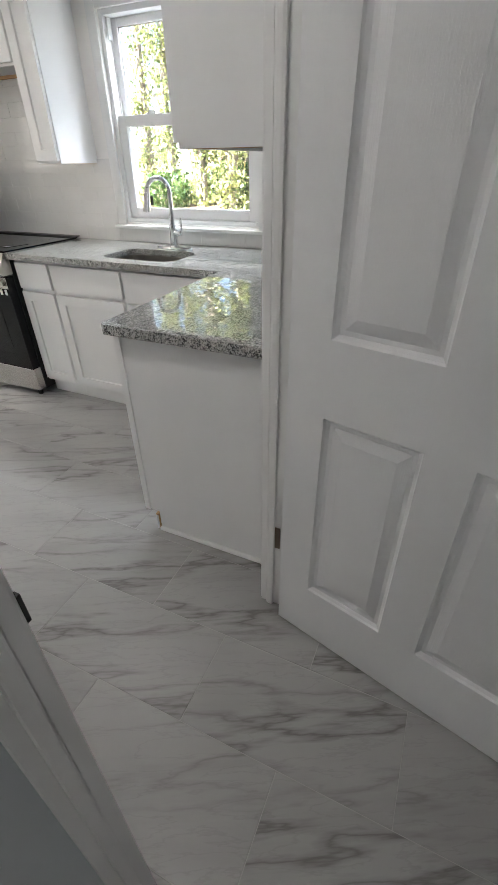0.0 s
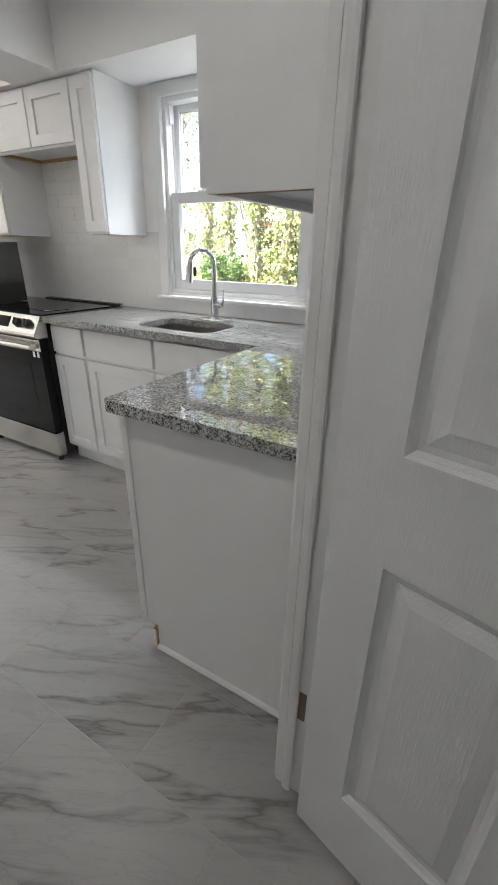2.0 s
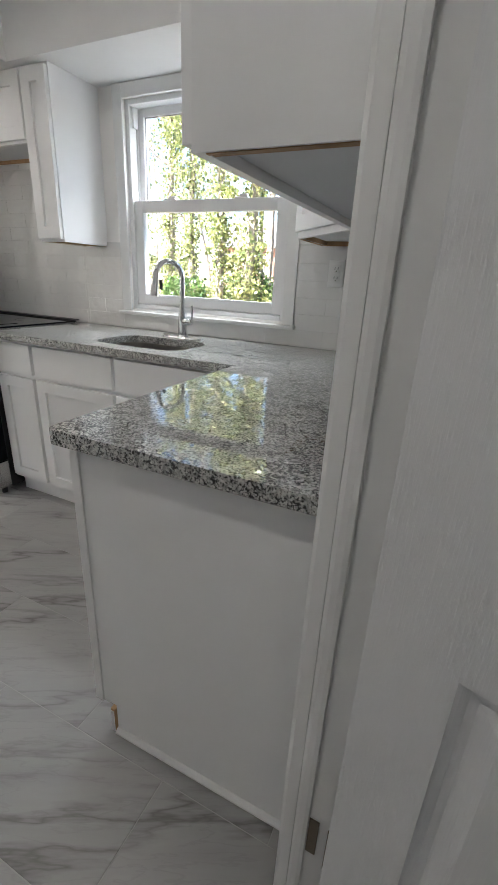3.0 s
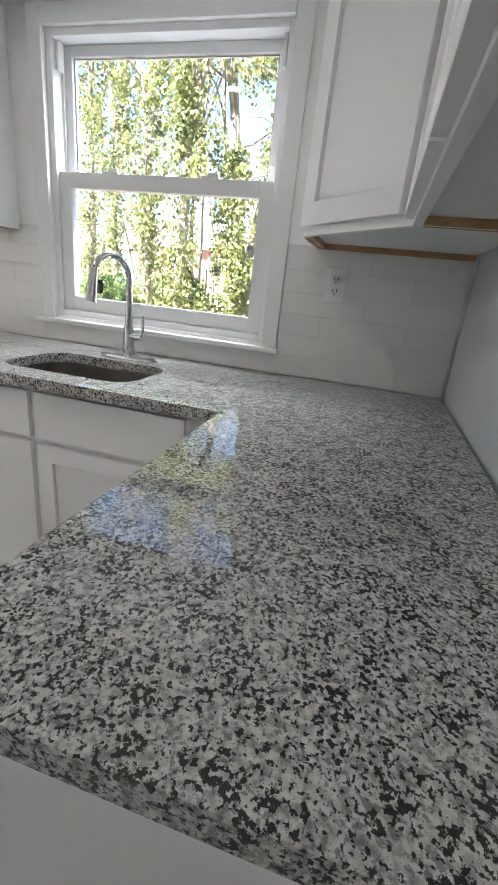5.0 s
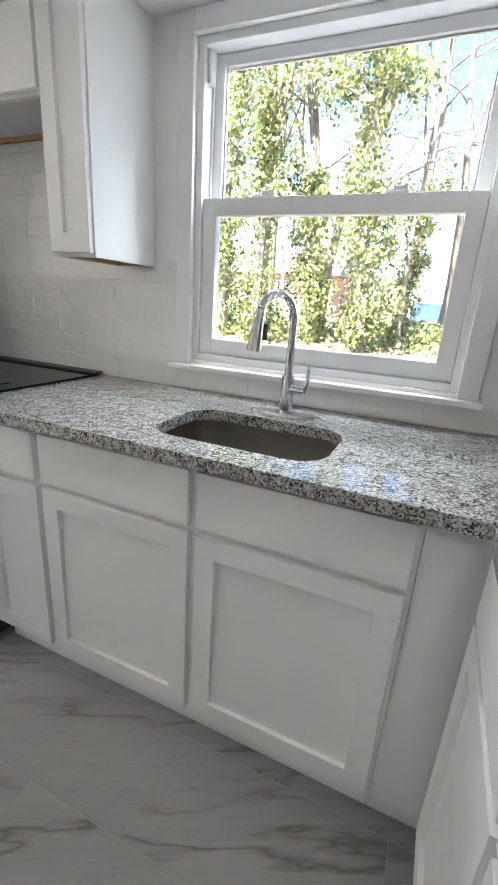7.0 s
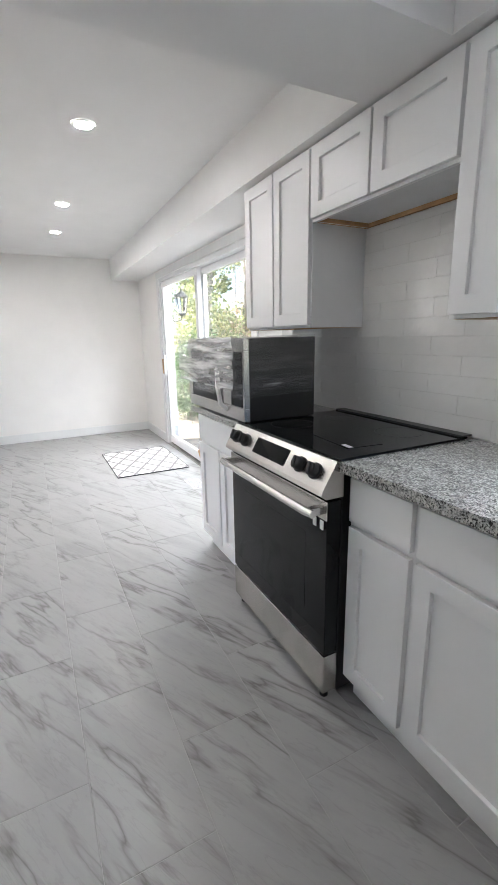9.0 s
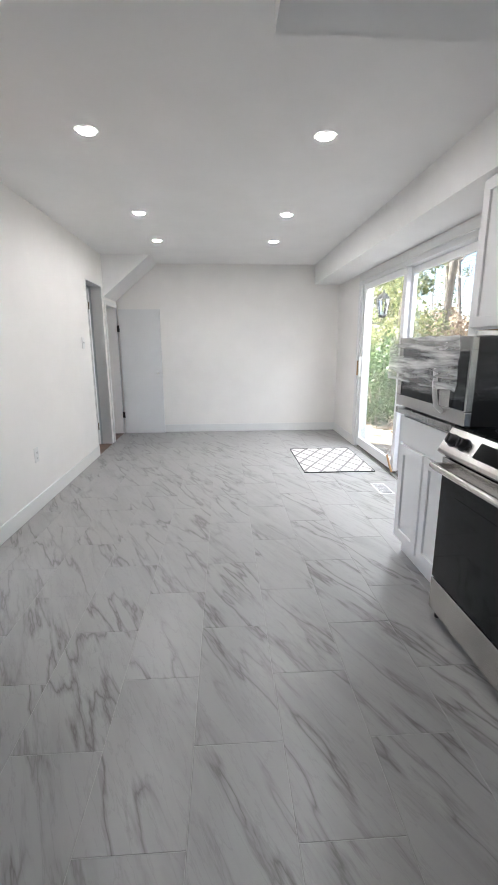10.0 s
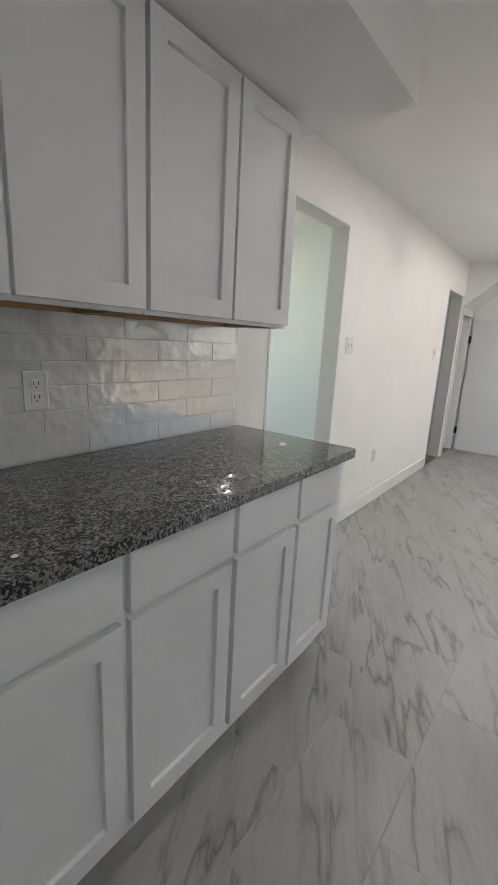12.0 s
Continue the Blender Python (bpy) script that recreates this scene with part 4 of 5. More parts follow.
for x in (0.022, RW - 0.05):
    part("bracket", B(x, x + 0.028, -0.745, -0.6965, 0.744, 0.772, bevel=0.003), M["steel"], hb)
part("drawer", B(0.004, RW - 0.004, -0.694, -0.634, 0.042, 0.198, bevel=0.004), M["steel"], rg, "brushed steel storage drawer")
for x in (0.04, RW - 0.04):
    for y in (-0.66, -0.1):
        part("foot", rod(bmesh.new(), (x, y, 0.0), (x, y, 0.043 if y < -0.5 else 0.035), 0.016), M["black"], rg, "", True)
for x in (RW - 0.075, RW - 0.035):
    part("clip", B(x, x + 0.018, -0.7, -0.6965, 0.69, 0.722, bevel=0.001), M["plastic"], od, "clear plastic shipping clip")
sheet = thing("manual_sheet", pose(-0.60, -0.40, 0.9346, 0, 0, -6), "printed sheet lying on the cooktop", "paper")
part("sheet", B(-0.10, 0.15, -0.13, 0.02, 0.0, 0.001), M["blackglass"], sheet)
part("label", B(0.10, 0.15, -0.125, -0.105, 0.0012, 0.0018), M["plastic"], sheet, "white printed label")

# ---- microwave in its film ----
MX, MW, MD, MH = -1.79, 0.735, 0.385, 0.392
mw = thing("microwave", pose(MX, -0.655, COUNTER), "stainless microwave wrapped in clear stretch film", "microwave")
part("body", B(0, MW, 0.03, MD, 0.014, MH, bevel=0.004), M["black"], mw, "black enamel case")
part("front_frame", blocks([(0, MW, 0.0, 0.0295, 0.014, 0.075), (0, MW, 0.0, 0.0295, 0.335, MH), (0, 0.05, 0.0, 0.0295, 0.075, 0.335), (0.50, MW, 0.0, 0.0295, 0.075, 0.335)], 0.003), M["steel"], mw, "brushed steel front")
part("window", B(0.0495, 0.5005, 0.004, 0.02, 0.0745, 0.3355), M["blackglass"], mw, "black glass window")
part("control_strip", B(0.60, MW - 0.015, -0.002, 0.0, 0.08, 0.33, bevel=0.0008), M["blackglass"], mw, "black control strip")
part("handle", tube(bmesh.new(), [(0.545, -0.002, 0.36), (0.545, -0.035, 0.33), (0.545, -0.048, 0.25), (0.545, -0.048, 0.16), (0.545, -0.035, 0.08), (0.545, -0.002, 0.05)], 0.011, 12), M["plastic"], mw, "curved pale handle", True)
for x in (0.05, MW - 0.05):
    for y in (0.05, MD - 0.05):
        part("foot", rod(bmesh.new(), (x, y, 0), (x, y, 0.0145), 0.014), M["black"], mw, "", True)
bm = bmesh.new()
loop = rounded(-0.008, MW + 0.008, -0.055, MD + 0.008, 0.03, 4)
zs = (0.13, 0.18, 0.23, 0.28, 0.33, MH + 0.006)
rnd = random.Random(5)
rings = [[bm.verts.new((x + rnd.uniform(-0.003, 0.003), y + rnd.uniform(-0.003, 0.003), z + rnd.uniform(-0.008, 0.008))) for x, y in loop] for z in zs]
for p, q in zip(rings, rings[1:]):
    for k in range(len(p)):
        bm.faces.new((p[k], p[(k + 1) % len(p)], q[(k + 1) % len(p)], q[k]))
bm.faces.new(rings[-1])
g2 = bmesh.new()
cols = [[g2.verts.new((-0.004 + 0.75 * i / 14, -0.058 - 0.004 * math.sin(2.3 * i) * math.cos(1.7 * j) + rnd.uniform(-0.002, 0.002), 0.165 + 0.0285 * j + rnd.uniform(-0.006, 0.006))) for j in range(9)] for i in range(15)]
for p, q in zip(cols, cols[1:]):
    for j in range(8):
        g2.faces.new((p[j], q[j], q[j + 1], p[j + 1]))
part("front_film", g2, M["milky_film"], mw, "milky crumpled film over the front", True).visible_shadow = False
part("stretch_film", bm, M["film"], mw, "crumpled clear stretch film", True).visible_shadow = False


# ---- sockets and switches ----
def outlet(m, label, kind="socket"):
    o = thing("outlet" if kind == "socket" else "light_switch", m, label, "outlet" if kind == "socket" else "switch")
    w = 0.037 if kind != "double" else 0.058
    part("cover_plate", B(-w, w, -0.006, -0.0002, -0.058, 0.058, bevel=0.002), M["plastic"], o)
    if kind == "socket":
        for z in (-0.02, 0.02):
            f = part("receptacle", B(-0.0165, 0.0165, -0.0085, -0.0062, z - 0.0145, z + 0.0145, bevel=0.001), M["plastic"], o)
            for x in (-0.007, 0.007):
                part("slot", B(x - 0.0014, x + 0.0014, -0.0089, -0.0086, z - 0.003, z + 0.008), M["black"], f)
            part("ground_hole", rod(bmesh.new(), (0, -0.0089, z - 0.009), (0, -0.0086, z - 0.009), 0.0027, n=8), M["black"], f)
    else:
        for x in ((-0.023, 0.023) if kind == "double" else (0,)):
            part("toggle", B(x - 0.006, x + 0.006, -0.016, -0.0062, -0.004, 0.014, bevel=0.002), M["plastic"], o)
    return o


outlet(pose(1.242, -0.011, 1.268), "white duplex outlet on the white tile backsplash")
outlet(pose(0.172, -3.159, 1.146, 0, 0, 180), "white duplex outlet on the glossy tile backsplash")
outlet(pose(-1.985, Y_SOUTH, 1.33, 0, 0, 180), "white double light switch beside the opening", "double")
outlet(pose(-2.69, Y_SOUTH, 0.435, 0, 0, 180), "white duplex outlet low on the white wall")
outlet(pose(X_FAR, -1.485, 0.432, 0, 0, -90), "white duplex outlet low on the end wall")
outlet(pose(-4.10, Y_SOUTH, 1.30, 0, 0, 180), "white light switch beside the back room", "single")
outlet(pose(-2.8, -4.35, 0.42, 0, 0, -90), "white duplex outlet on the aqua wall")


# ---- recessed lamps ----
def downlight(x, y, group, z=CEIL, lamp="lamp"):
    d = thing("recessed_light", pose(x, y, z), "lit round white recessed ceiling light", "ceiling light", group)
    part("lens", rod(bmesh.new(), (0, 0, -0.004), (0, 0, -0.0005), 0.041, n=32), M[lamp], d, "glowing white lens")
    bm = bmesh.new()
    rings = [[bm.verts.new((r * math.cos(2 * math.pi * k / 32), r * math.sin(2 * math.pi * k / 32), zz)) for k in range(32)] for r, zz in ((0.0415, -0.003), (0.044, -0.007), (0.056, -0.004), (0.058, -0.0005))]
    for p, q in zip(rings, rings[1:]):
        for k in range(32):
            bm.faces.new((p[k], p[(k + 1) % 32], q[(k + 1) % 32], q[k]))
    part("trim_ring", bm, M["plastic"], d, "", True)
    return d


lamp0 = downlight(-1.886, -1.111, "recessed lights in the long room")
for x in (-1.886, -3.318, -4.307):
    for y in (-1.111, -2.365):
        if (x, y) != (-1.886, -1.111):
            copy_thing(lamp0, pose(x, y, CEIL))
# two added fill lights, out of view, with no known fixture in the kitchen
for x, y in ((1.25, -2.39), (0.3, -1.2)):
    downlight(x, y, "recessed lights in the kitchen", lamp="kitchen_fill")
# unseen lights, added to brighten the hall and the aqua room
downlight(2.9, -3.7, "recessed light in the hall", lamp="side_room_fill")
for x, y in ((-1.2, -4.2), (-0.2, -4.2), (-2.1, -4.9), (-0.8, -5.1)):
    downlight(x, y, "recessed lights in the aqua room", lamp="side_room_fill")

# ---- rug and floor register ----
rug = thing("rug", pose(-3.965, -0.50, 0.001), "cream and grey lattice-patterned doormat rug", "rug")
part("weave", B(-0.50, 0.50, -0.362, 0.362, 0, 0.009, bevel=0.003), M["rug"], rug)
for nm, r in (("binding", (-0.507, -0.5, -0.365, 0.365)), ("binding", (0.5, 0.507, -0.365, 0.365)), ("binding", (-0.5, 0.5, -0.368, -0.362)), ("binding", (-0.5, 0.5, 0.362, 0.368))):
    part(nm, B(*r, 0, 0.0105, bevel=0.002), M["darkmetal"], rug, "dark grey binding")
reg = thing("floor_register", pose(-2.945, -0.25, 0.001), "white metal floor register beside the patio door", "floor vent")
part("frame", frame_of(-0.14, 0.14, -0.065, 0.065, 0, 0.004, 0.016, bevel=0.001), M["plastic"], reg).rotation_euler = (radians(-90), 0, 0)
part("duct", B(-0.124, 0.124, -0.049, 0.049, 0.0002, 0.001), M["black"], reg)
for k in range(12):
    x = -0.114 + k * 0.0207
    part("slat", B(x - 0.004, x + 0.004, -0.049, 0.049, 0.0012, 0.004), M["plastic"], reg)
dot = thing("sticker", pose(0.49, -2.62, COUNTER + 0.0005), "small white sticker on the dark counter", "sticker")
part("disc", rod(bmesh.new(), (0, 0, 0), (0, 0, 0.0006), 0.0065, n=16), M["plastic"], dot)
tag = thing("sample_tag", pose(-0.62, -2.78, COUNTER + 0.0005, 0, 0, 25), "small pale tag lying on the dark counter", "tag")
part("card", B(-0.03, 0.03, -0.012, 0.012, 0, 0.0012), M["plastic"], tag)

# ---- wall tiles ----
TW, TH, TT = 0.302, 0.0765, 0.0014
shared = {}


def tile_mesh(name, w, h, t, axis, material, chamfer):
    """A tile of that size with eased upper edges, cached by size."""
    key = (name, round(w, 3), round(h, 3), axis)
    if key not in shared:
        bm = bmesh.new()
        for d, c in ((0, 0), (t - chamfer, 0), (t, chamfer)):
            for u, v in ((-w / 2 + c, -h / 2 + c), (w / 2 - c, -h / 2 + c), (w / 2 - c, h / 2 - c), (-w / 2 + c, h / 2 - c)):
                bm.verts.new((u, -d, v) if axis == "y" else (u, v, d))
        bm.verts.ensure_lookup_table()
        for r in (0, 4):
            for k in range(4):
                bm.faces.new([bm.verts[i] for i in (r + k, r + (k + 1) % 4, r + 4 + (k + 1) % 4, r + 4 + k)])
        bm.faces.new(bm.verts[8:12])
        bm.faces.new(bm.verts[0:4])
        bmesh.ops.recalc_face_normals(bm, faces=bm.faces[:])
        shared[key] = mesh_of(name, bm, material)
    return shared[key]


def tile_wall(name, zones, y, face, label):
    """Running-bond wall tiles over zones of (x0, x1, z0, z1) on one wall, each tile an object."""
    back = structure(name, blocks([(x0, x1, *sorted((y, y + 0.0082 * face)), z0, z1) for x0, x1, z0, z1 in zones]), M["wall_grout"], label, "backsplash")
    for x0, x1, z0, z1 in zones:
        for row in range(14):
            lo = COUNTER + 0.0025 + row * TH
            hi = min(lo + TH - 0.0018, z1)
            lo = max(lo, z0)
            if hi - lo < 0.012:
                continue
            start = -6.04 + (TW / 2 if row % 2 else 0)
            for k in range(60):
                p, q = start + k * TW, start + (k + 1) * TW - 0.0018
                p, q = max(p, x0), min(q, x1)
                if q - p < 0.015:
                    continue
                ob = new("tile", tile_mesh("tile", q - p, hi - lo, TT, "y", M["glaze"], 0.0006))
                ob.matrix_basis = pose((p + q) / 2, y + 0.0082 * face, (lo + hi) / 2, random.uniform(-0.25, 0.25), 0, (0 if face < 0 else 180) + random.uniform(-0.2, 0.2))
                ob.parent = back
    return back


tile_wall("backsplash_north", [(-1.79, -1.03, COUNTER, 1.357), (-1.03, -0.284, COUNTER, 1.80), (-0.284, -0.013, COUNTER, 1.385), (-0.013, 1.053, COUNTER, 1.003), (1.053, 1.678, COUNTER, 1.392)],
          0, -1, "glossy white running-bond tile backsplash with pale grout")
tile_wall("backsplash_south", [(-0.775, 1.678, COUNTER, 1.38)], Y_SOUTH, 1, "glossy white running-bond tile backsplash with pale grout")

# ---- floor tiles ----
FX, FY = 0.600, 0.295
floor_ob = bpy.data.objects["floor"]
for j in range(-15, 15):
    y0, y1 = -1.79 + j * FY, -1.79 + (j + 1) * FY - 0.0017
    if y1 < -4.2 or y0 > 0:
        continue
    shift = -0.17 if j % 2 else -0.47
    for i in range(-11, 8):
        x0, x1 = shift + i * FX, shift + (i + 1) * FX - 0.0017
        lo, hi = max(x0, X_FAR), min(x1, 3.49)
        ya, yb = max(y0, Y_SOUTH if hi < 1.765 else -4.2), min(y1, 0.0 if hi < 1.7 else -0.9)
        if hi - lo < 0.01 or yb - ya < 0.01:
            continue
        ob = new("floor_tile", tile_mesh("floor_tile", hi - lo, yb - ya, 0.0045, "z", M["tile"], 0.0012))
        ob.matrix_basis = pose((lo + hi) / 2, (ya + yb) / 2, -0.0045 + random.uniform(-0.0003, 0.0002))
        ob.parent = floor_ob


# ---- outdoors ----
def lie(x, y):
    """Height of the yard: level by the house, rising to a bank."""
    return -0.22 + 0.78 * min(1.0, max(0.0, (y - 1.0) / 11.0)) ** 1.2 + 0.05 * noise.noise(Vector((x * 0.35, y * 0.35, 0)))


bm = bmesh.new()
xs = [-1500, -400, -120, -60, -40] + [-30 + 1.2 * k for k in range(42)] + [24, 40, 90, 300, 1500]
ys = [-1500, -300, -60, -15, -6, -1, 0.2] + [1 + 1.0 * k for k in range(30)] + [36, 50, 90, 250, 1500]
grid = [[bm.verts.new((x, y, lie(x, y) if abs(x) < 60 and 0 < y < 60 else (-0.22 if y < 1 else 0.56))) for x in xs] for y in ys]
for r, q in zip(grid, grid[1:]):
    for k in range(len(r) - 1):
        bm.faces.new((r[k], r[k + 1], q[k + 1], q[k]))
structure("ground", bm, M["ground"], "brown leaf-littered yard ground", "ground", True)


def leaf_cloud(points, size, rng, up=0.3, spread=1.0):
    """Many small folded leaves at points, each a diamond of its own."""
    n = len(points)
    pts = np.asarray(points, dtype=float)
    d = rng.normal(size=(n, 3))
    d[:, 2] -= 0.5
    d /= np.linalg.norm(d, axis=1)[:, None]
    nrm = rng.normal(size=(n, 3)) * spread
    nrm[:, 2] += up
    nrm[:, 1] -= 0.6
    s = np.cross(d, nrm)
    s /= np.linalg.norm(s, axis=1)[:, None] + 1e-9
    ln = size * rng.uniform(0.6, 1.4, (n, 1))
    v = np.stack([pts, pts + d * ln * 0.45 + s * ln * 0.42, pts + d * ln, pts + d * ln * 0.45 - s * ln * 0.42], axis=1).reshape(-1, 3)
    f = np.arange(n * 4).reshape(-1, 4)
    return v, f


def leaf_part(name, points, size, seed, material, parent, label="", up=0.3):
    v, f = leaf_cloud(points, size, np.random.default_rng(seed), up)
    me = bpy.data.meshes.new(name)
    me.from_pydata(v.tolist(), [], f.tolist())
    me.materials.append(material)
    ob = new(name, me)
    ob.parent = parent
    return tagged(ob, label, kind="stuff")


def tree(x, y, h, r, seed, ivy=0, ivy_top=0.8, ivy_r=0.5, fork=0.45, lean=(0, 0), branches=11, leaf=0.088):
    """A bare spring tree with a tapered forked trunk, limbs, twigs and, where ivy is given, a ragged coat of ivy leaves."""
    g = np.random.default_rng(seed)
    t = thing("tree", pose(x, y, lie(x, y) - 0.05), "tall bare tree with ivy-clad trunk" if ivy else "tall slender bare grey tree", "tree", "trees behind the house")
    bm = bmesh.new()

    def limb(p, d, length, r0, r1, n, wob):
        pts, q, dd = [Vector(p)], Vector(p), Vector(d).normalized()
        for k in range(n):
            dd = (dd + Vector(g.normal(size=3)) * wob).normalized()
            q = q + dd * (length / n)
            pts.append(q.copy())
        tube(bm, pts, [r0 + (r1 - r0) * k / n for k in range(n + 1)], 8 if r0 > 0.04 else 5)
        return pts
    main = limb((0, 0, 0), (lean[0], lean[1], 1), h, r, r * 0.25, 12, 0.045)
    k0 = int(12 * fork)
    second = limb(main[k0], (0.25 * (1 if g.random() < 0.5 else -1), 0.1, 1), h * 0.55, r * 0.6, r * 0.12, 9, 0.06)
    tips = []
    for b in range(branches):
        src = main if b % 3 else second
        p = src[int(g.integers(len(src) // 3, len(src)))]
        a = g.uniform(0, 2 * math.pi)
        pts = limb(p, (math.cos(a), math.sin(a), g.uniform(0.1, 0.9)), g.uniform(1.0, 2.6), r * 0.22, 0.008, 6, 0.16)
        for _ in range(4):
            s = pts[int(g.integers(2, len(pts)))]
            a2 = g.uniform(0, 2 * math.pi)
            tips += limb(s, (math.cos(a2), math.sin(a2), g.uniform(-0.1, 0.9)), g.uniform(0.5, 1.3), 0.013, 0.004, 4, 0.2)[1:]
    part("trunk", bm, M["bark"], t, "", True)
    if ivy:
        pts = []
        clumps = []
        for c in range(30):
            z = g.uniform(0.02, ivy_top) ** 0.9
            p = main[min(11, int(z * 12))].lerp(main[min(12, int(z * 12) + 1)], (z * 12) % 1)
            a = g.uniform(0, 2 * math.pi)
            rad = ivy_r * g.uniform(0.2, 2.4) * (0.5 + 0.9 * z)
            clumps.append((p + Vector((math.cos(a) * rad, math.sin(a) * rad, 0)), g.uniform(0.15, 0.5) * (0.6 + ivy_r)))
        for _ in range(int(ivy * 2.3)):
            if g.random() < 0.32:
                z = g.uniform(0, ivy_top)
                p = main[min(11, int(z * 12))].lerp(main[min(12, int(z * 12) + 1)], (z * 12) % 1)
                a, rad = g.uniform(0, 2 * math.pi), r + abs(g.normal()) * ivy_r * 0.3
                pts.append((p.x + math.cos(a) * rad, p.y + math.sin(a) * rad, p.z + g.normal() * 0.1))
            else:
                c, cr = clumps[int(g.integers(len(clumps)))]
                d = g.normal(size=3)
                d *= cr * g.uniform(0.5, 1.0) / (np.linalg.norm(d) + 1e-9)
                pts.append((c.x + d[0], c.y + d[1], max(0.1, c.z + d[2] * 1.25)))
        leaf_part("ivy", pts, leaf, seed + 1, M["ivy"], t, "sunlit yellow-green ivy leaves")
    return t


# behind the kitchen window
tree(-4.6, 9.2, 9, 0.13, 11, 2200, 0.75, 0.30)
tree(-3.45, 8.6, 10, 0.17, 12, 3800, 0.8, 0.40)
tree(-2.55, 11.5, 11, 0.15, 13, 0, fork=0.12)
tree(-2.25, 9.6, 9, 0.13, 14, 2400, 0.42, 0.28)
tree(-0.85, 9.0, 10, 0.17, 15, 4200, 0.75, 0.5)
tree(-0.35, 12.5, 12, 0.17, 16, 1400, 0.35, 0.35)
tree(0.75, 13.5, 12, 0.12, 17, 0, branches=14)
tree(-6.3, 10.5, 9, 0.13, 18, 1900, 0.7, 0.32)
tree(-8.2, 12.0, 10, 0.15, 19, 2000, 0.7, 0.4)
tree(-5.4, 14.5, 12, 0.16, 20, 0, branches=12)
tree(2.2, 12.0, 11, 0.13, 21, 0)
tree(-1.6, 10.4, 10, 0.07, 24, 0, branches=16)
tree(-4.0, 10.8, 10, 0.06, 25, 0, branches=16)
tree(-0.1, 10.2, 9, 0.06, 26, 0, branches=16)
tree(-10.5, 13.0, 11, 0.2, 22, 2600, 0.8, 0.55)
tree(3.2, 15.0, 12, 0.15, 23, 0)
# beyond the patio door
tree(-9.8, 2.6, 9, 0.15, 31, 2400, 0.8, 0.6)
tree(-12.4, 4.9, 10, 0.13, 32, 0, branches=14)
tree(-13.2, 3.4, 10, 0.15, 33, 2200, 0.7, 0.55)
tree(-15.8, 6.9, 11, 0.15, 34, 0, branches=14)
tree(-17.5, 5.2, 11, 0.18, 35, 2000, 0.8, 0.6)
tree(-14.5, 8.3, 12, 0.14, 36, 0, branches=14)
tree(-21.0, 9.5, 12, 0.18, 37, 1600, 0.8, 0.7)
tree(-11.0, 5.9, 11, 0.12, 38, 0, branches=14)
# slender bare trees further back, one mesh for the far wood
g = np.random.default_rng(90)
bm = bmesh.new()
for k in range(34):
    x, y = (g.uniform(-16, 7), g.uniform(15, 24)) if k < 22 else (g.uniform(-34, -14), g.uniform(7, 16))
    z = lie(x, y) - 0.1
    h, r = g.uniform(7, 12), g.uniform(0.05, 0.11)
    pts = [Vector((x, y, z))]
    d = Vector((g.normal() * 0.06, 0, 1))
    for s in range(7):
        d = (d + Vector(g.normal(size=3)) * 0.06).normalized()
        pts.append(pts[-1] + d * h / 7)
    tube(bm, pts, [r * (1 - 0.11 * s) for s in range(8)], 5)
    for _ in range(26):
        p = pts[int(g.integers(1, 8))]
        e = Vector((g.normal(), g.normal() * 0.6, abs(g.normal()) * 0.9)).normalized()
        q = p + e * g.uniform(0.6, 1.8)
        q2 = q + (e + Vector(g.normal(size=3)) * 0.5).normalized() * g.uniform(0.5, 1.3)
        tube(bm, [p, q, q2], [0.02, 0.012, 0.005], 4)
tagged(new("far_wood", mesh_of("far_wood", bm, M["bark"])), "far leafless grey woodland behind the yard", "trees", kind="stuff")


def bush(x, y, rx, rz, n, seed, material, label, leaf=0.08):
    g = np.random.default_rng(seed)
    b = thing("bush", pose(x, y, lie(x, y)), label, "bush", "bushes in the yard")
    bm = bmesh.new()
    for k in range(9):
        a = g.uniform(0, 2 * math.pi)
        tube(bm, [(0, 0, -0.05), (math.cos(a) * rx * 0.3, math.sin(a) * rx * 0.3, rz * 0.5), (math.cos(a) * rx * 0.7, math.sin(a) * rx * 0.7, rz * g.uniform(0.7, 1.05))], [0.02, 0.013, 0.005], 5)
    part("stems", bm, M["bark"], b, "", True)
    d = g.normal(size=(n, 3))
    d /= np.linalg.norm(d, axis=1)[:, None]
    d *= (g.uniform(0.35, 1.0, (n, 1)) ** 0.4) * (1 + 0.25 * np.sin(5 * d[:, :1] + seed) * np.cos(4 * d[:, 1:2]))
    pts = d * [rx, rx, rz * 0.55] + [0, 0, rz * 0.55]
    leaf_part("foliage", pts.tolist(), leaf, seed + 3, material, b)
    return b


bush(-7.3, 1.25, 0.62, 1.25, 3000, 51, M["shrub"], "rounded green shrub by the patio", 0.06)
bush(-8.7, 2.1, 0.8, 1.5, 3200, 52, M["shrub"], "rounded green shrub by the patio", 0.06)
bush(-11.2, 3.2, 1.1, 2.3, 3200, 53, M["ivy"], "tall yellow-green shrub beyond the patio", 0.08)
bush(-4.3, 10.5, 0.8, 0.9, 2200, 54, M["shrub"], "low green shrub under the trees")
bush(-5.6, 9.0, 0.7, 0.8, 1800, 55, M["shrub"], "low green shrub under the trees")
bush(0.4, 11.6, 1.3, 0.5, 2600, 56, M["ivy"], "low ivy patch on the bank")
bush(-14.5, 6.0, 1.6, 2.0, 3200, 57, M["dry"], "russet leafless brushwood thicket in the yard", 0.12)
bush(-19.0, 8.2, 2.2, 2.4, 3200, 58, M["dry"], "russet leafless brushwood thicket in the yard", 0.12)
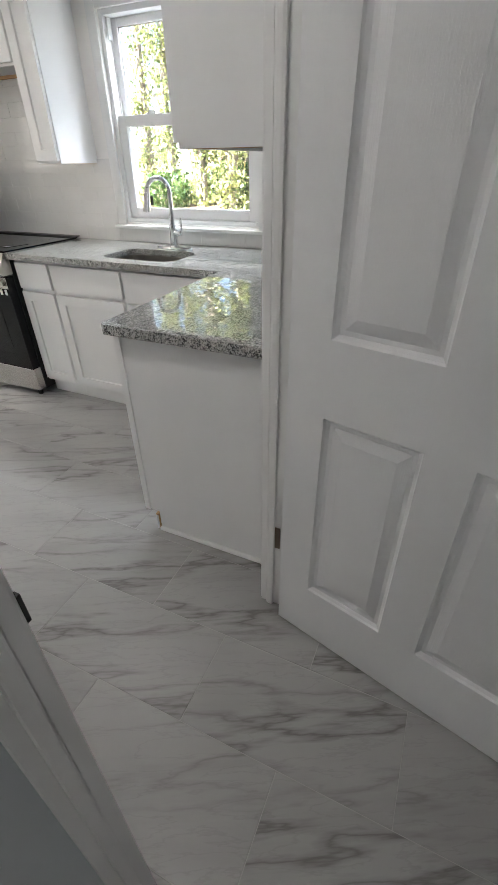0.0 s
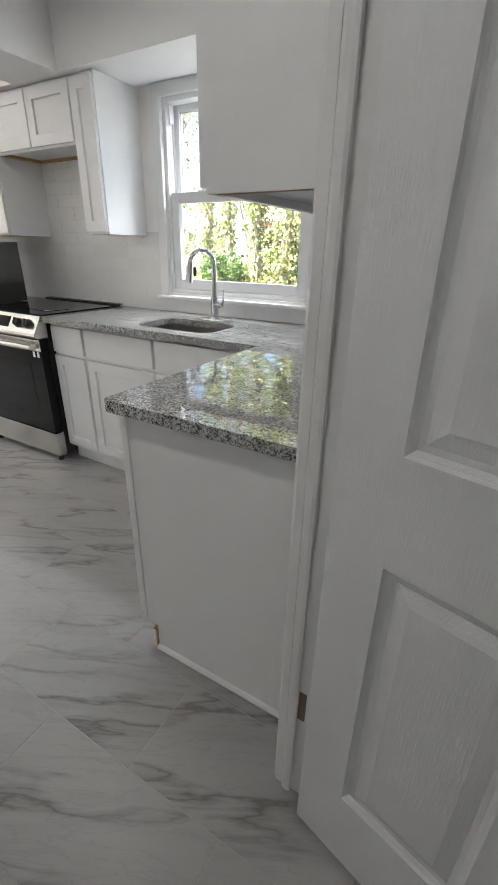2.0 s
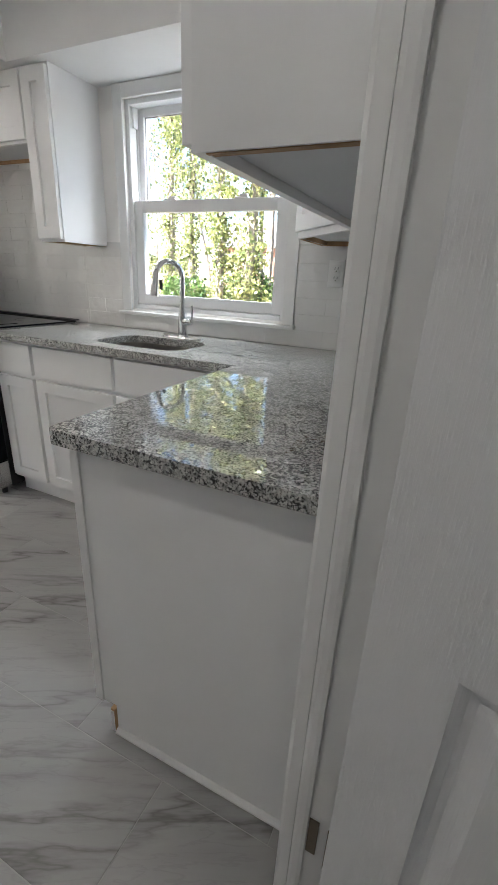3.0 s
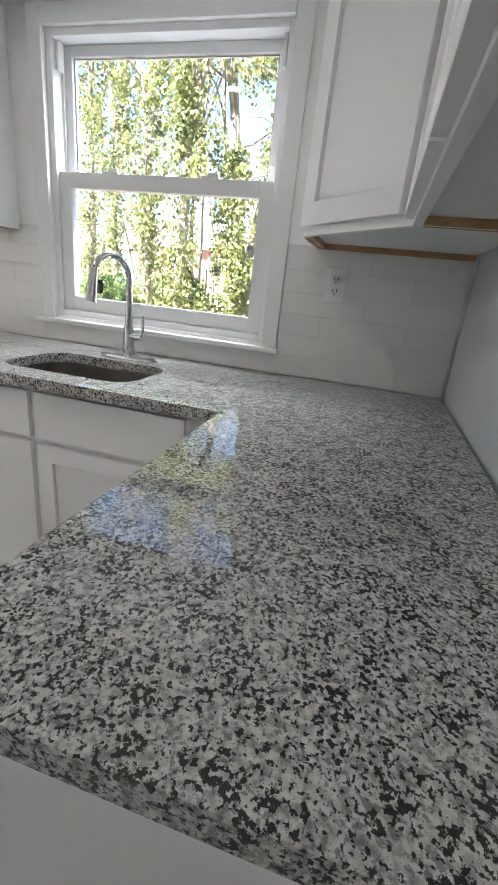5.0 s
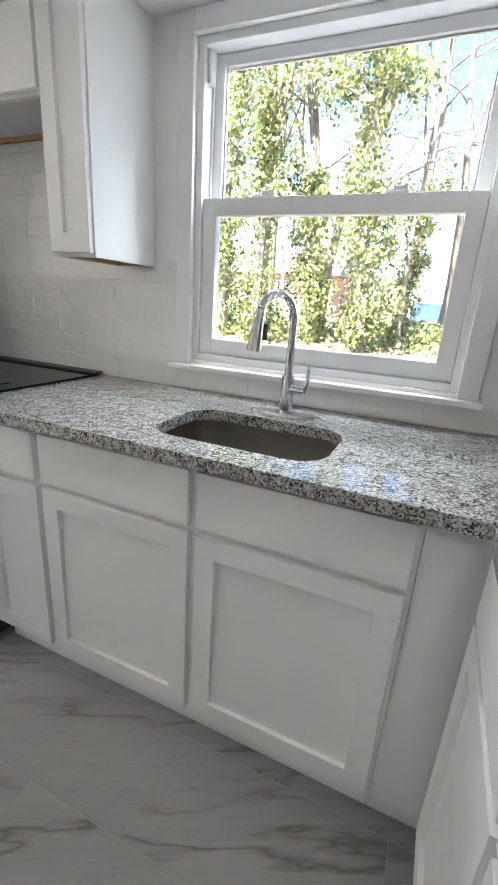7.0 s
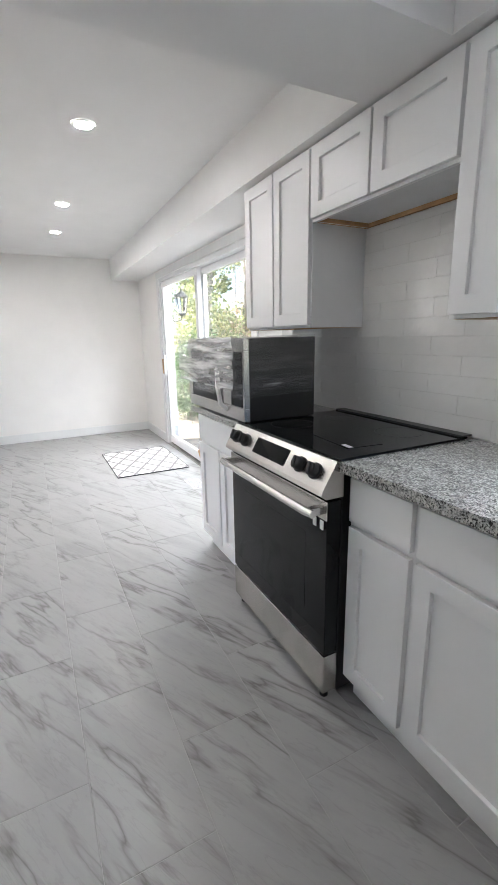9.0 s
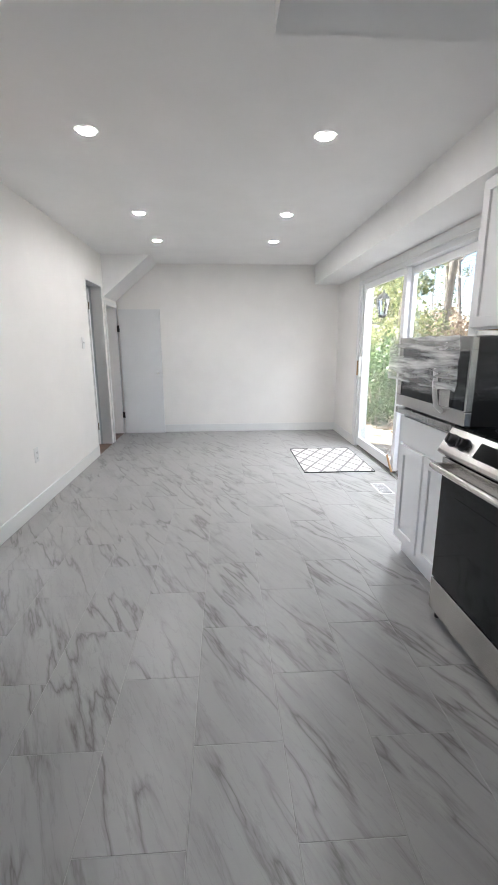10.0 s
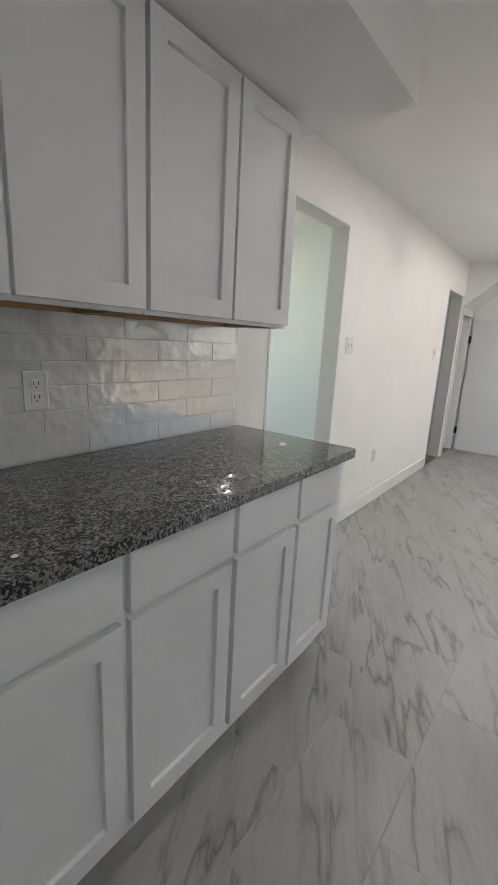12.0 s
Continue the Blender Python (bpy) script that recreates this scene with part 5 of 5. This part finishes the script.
bush(-12.0, 4.4, 1.1, 1.7, 2200, 59, M["dry"], "russet leafless brushwood thicket in the yard", 0.1)

# fallen leaves and grass tufts on the yard
g = np.random.default_rng(77)
lx, ly = g.uniform(-14, 4, 9000), 1.0 + g.uniform(0, 1, 9000) ** 1.0 * 12.5
litter = tagged(new("leaf_litter"), "scattered dry fallen leaves on the yard", "leaves", kind="stuff")
leaf_part("leaves", [(a, b, lie(a, b) + 0.03) for a, b in zip(lx, ly)], 0.11, 78, M["dry"], litter, up=3.0)
gx, gy = g.uniform(-9, 4, 5000), 9 + g.uniform(0, 6, 5000)
grass = tagged(new("grass"), "sparse yellow-green grass and ivy ground cover", "grass", kind="stuff")
leaf_part("blades", [(a, b, lie(a, b) + g.uniform(0.02, 0.22)) for a, b in zip(gx, gy)], 0.12, 79, M["ivy"], grass)


def far_house(x, y, w, d, h, wall, label, n):
    hs = thing("house", pose(x, y, lie(x, y) - 0.2), label, "house")
    part("wall", B(-w / 2, w / 2, 0, d, 0, h), M[wall], hs)
    part("roof", extrude(bmesh.new(), [(-0.4, h), (d / 2, h + d * 0.28), (d + 0.4, h), (d + 0.4, h - 0.15), (-0.4, h - 0.15)], "x", -w / 2 - 0.4, w / 2 + 0.4), M["roof"], hs)
    for k in range(n):
        cx = -w / 2 + (k + 0.5) * w / n
        wd = part("window", frame_of(cx - 0.5, cx + 0.5, h - 1.75, h - 0.55, -0.06, 0.0, 0.07), M["vinyl"], hs)
        part("pane", B(cx - 0.44, cx + 0.44, -0.03, -0.002, h - 1.69, h - 0.61), M["blackglass"], wd)
    return hs


far_house(-10.5, 27, 9, 7, 2.9, "brick", "far red brick house behind the trees", 4)
far_house(6, 34, 10, 7, 2.9, "siding", "far pale sided house behind the trees", 4)
far_house(-30, 22, 10, 8, 3.0, "siding", "far pale sided house behind the woods", 4)
fence = thing("chain_fence", pose(0, 17.0, lie(0, 17)), "far blue-grey covered fence beyond the bank", "fence")
for k in range(12):
    x = -6 + k * 1.4
    part("post", rod(bmesh.new(), (x, 0, -0.2), (x, 0, 1.15), 0.03), M["darkmetal"], fence)
    if k < 11 and k > 3:
        part("cover", B(x + 0.03, x + 1.37, -0.01, 0.01, 0.1, 1.05), M["fence"], fence, "blue-grey cover panel")

# outdoor wall lantern beside the patio door
ln = thing("wall_lantern", pose(-4.86, 0.15, 1.62), "black metal wall lantern with clear glass", "lantern")
part("back_plate", B(-0.05, 0.05, 0.0, 0.02, -0.10, 0.06, bevel=0.004), M["darkmetal"], ln)
part("arm", tube(bmesh.new(), [(0, 0.015, -0.04), (0, 0.10, -0.09), (0, 0.18, -0.07), (0, 0.20, -0.01)], 0.009, 8), M["darkmetal"], ln, "", True)
part("base", rod(rod(bmesh.new(), (0, 0.20, -0.015), (0, 0.20, 0.005), 0.03, 0.055, 6), (0, 0.20, 0.005), (0, 0.20, 0.02), 0.055, 0.055, 6), M["darkmetal"], ln)
cage = part("cage", bmesh.new(), M["darkmetal"], ln)
bm = bmesh.new()
for k in range(6):
    a = math.pi * k / 3
    rod(bm, (0.052 * math.cos(a), 0.20 + 0.052 * math.sin(a), 0.02), (0.085 * math.cos(a), 0.20 + 0.085 * math.sin(a), 0.21), 0.005, n=6)
cage.data = mesh_of("cage", bm, M["darkmetal"])
part("shade", rod(bmesh.new(), (0, 0.20, 0.022), (0, 0.20, 0.208), 0.05, 0.082, 6), M["glass"], ln, "clear glass").visible_shadow = False
part("cap", rod(rod(bmesh.new(), (0, 0.20, 0.21), (0, 0.20, 0.285), 0.105, 0.025, 6), (0, 0.20, 0.285), (0, 0.20, 0.33), 0.014, 0.006, 8), M["darkmetal"], ln)
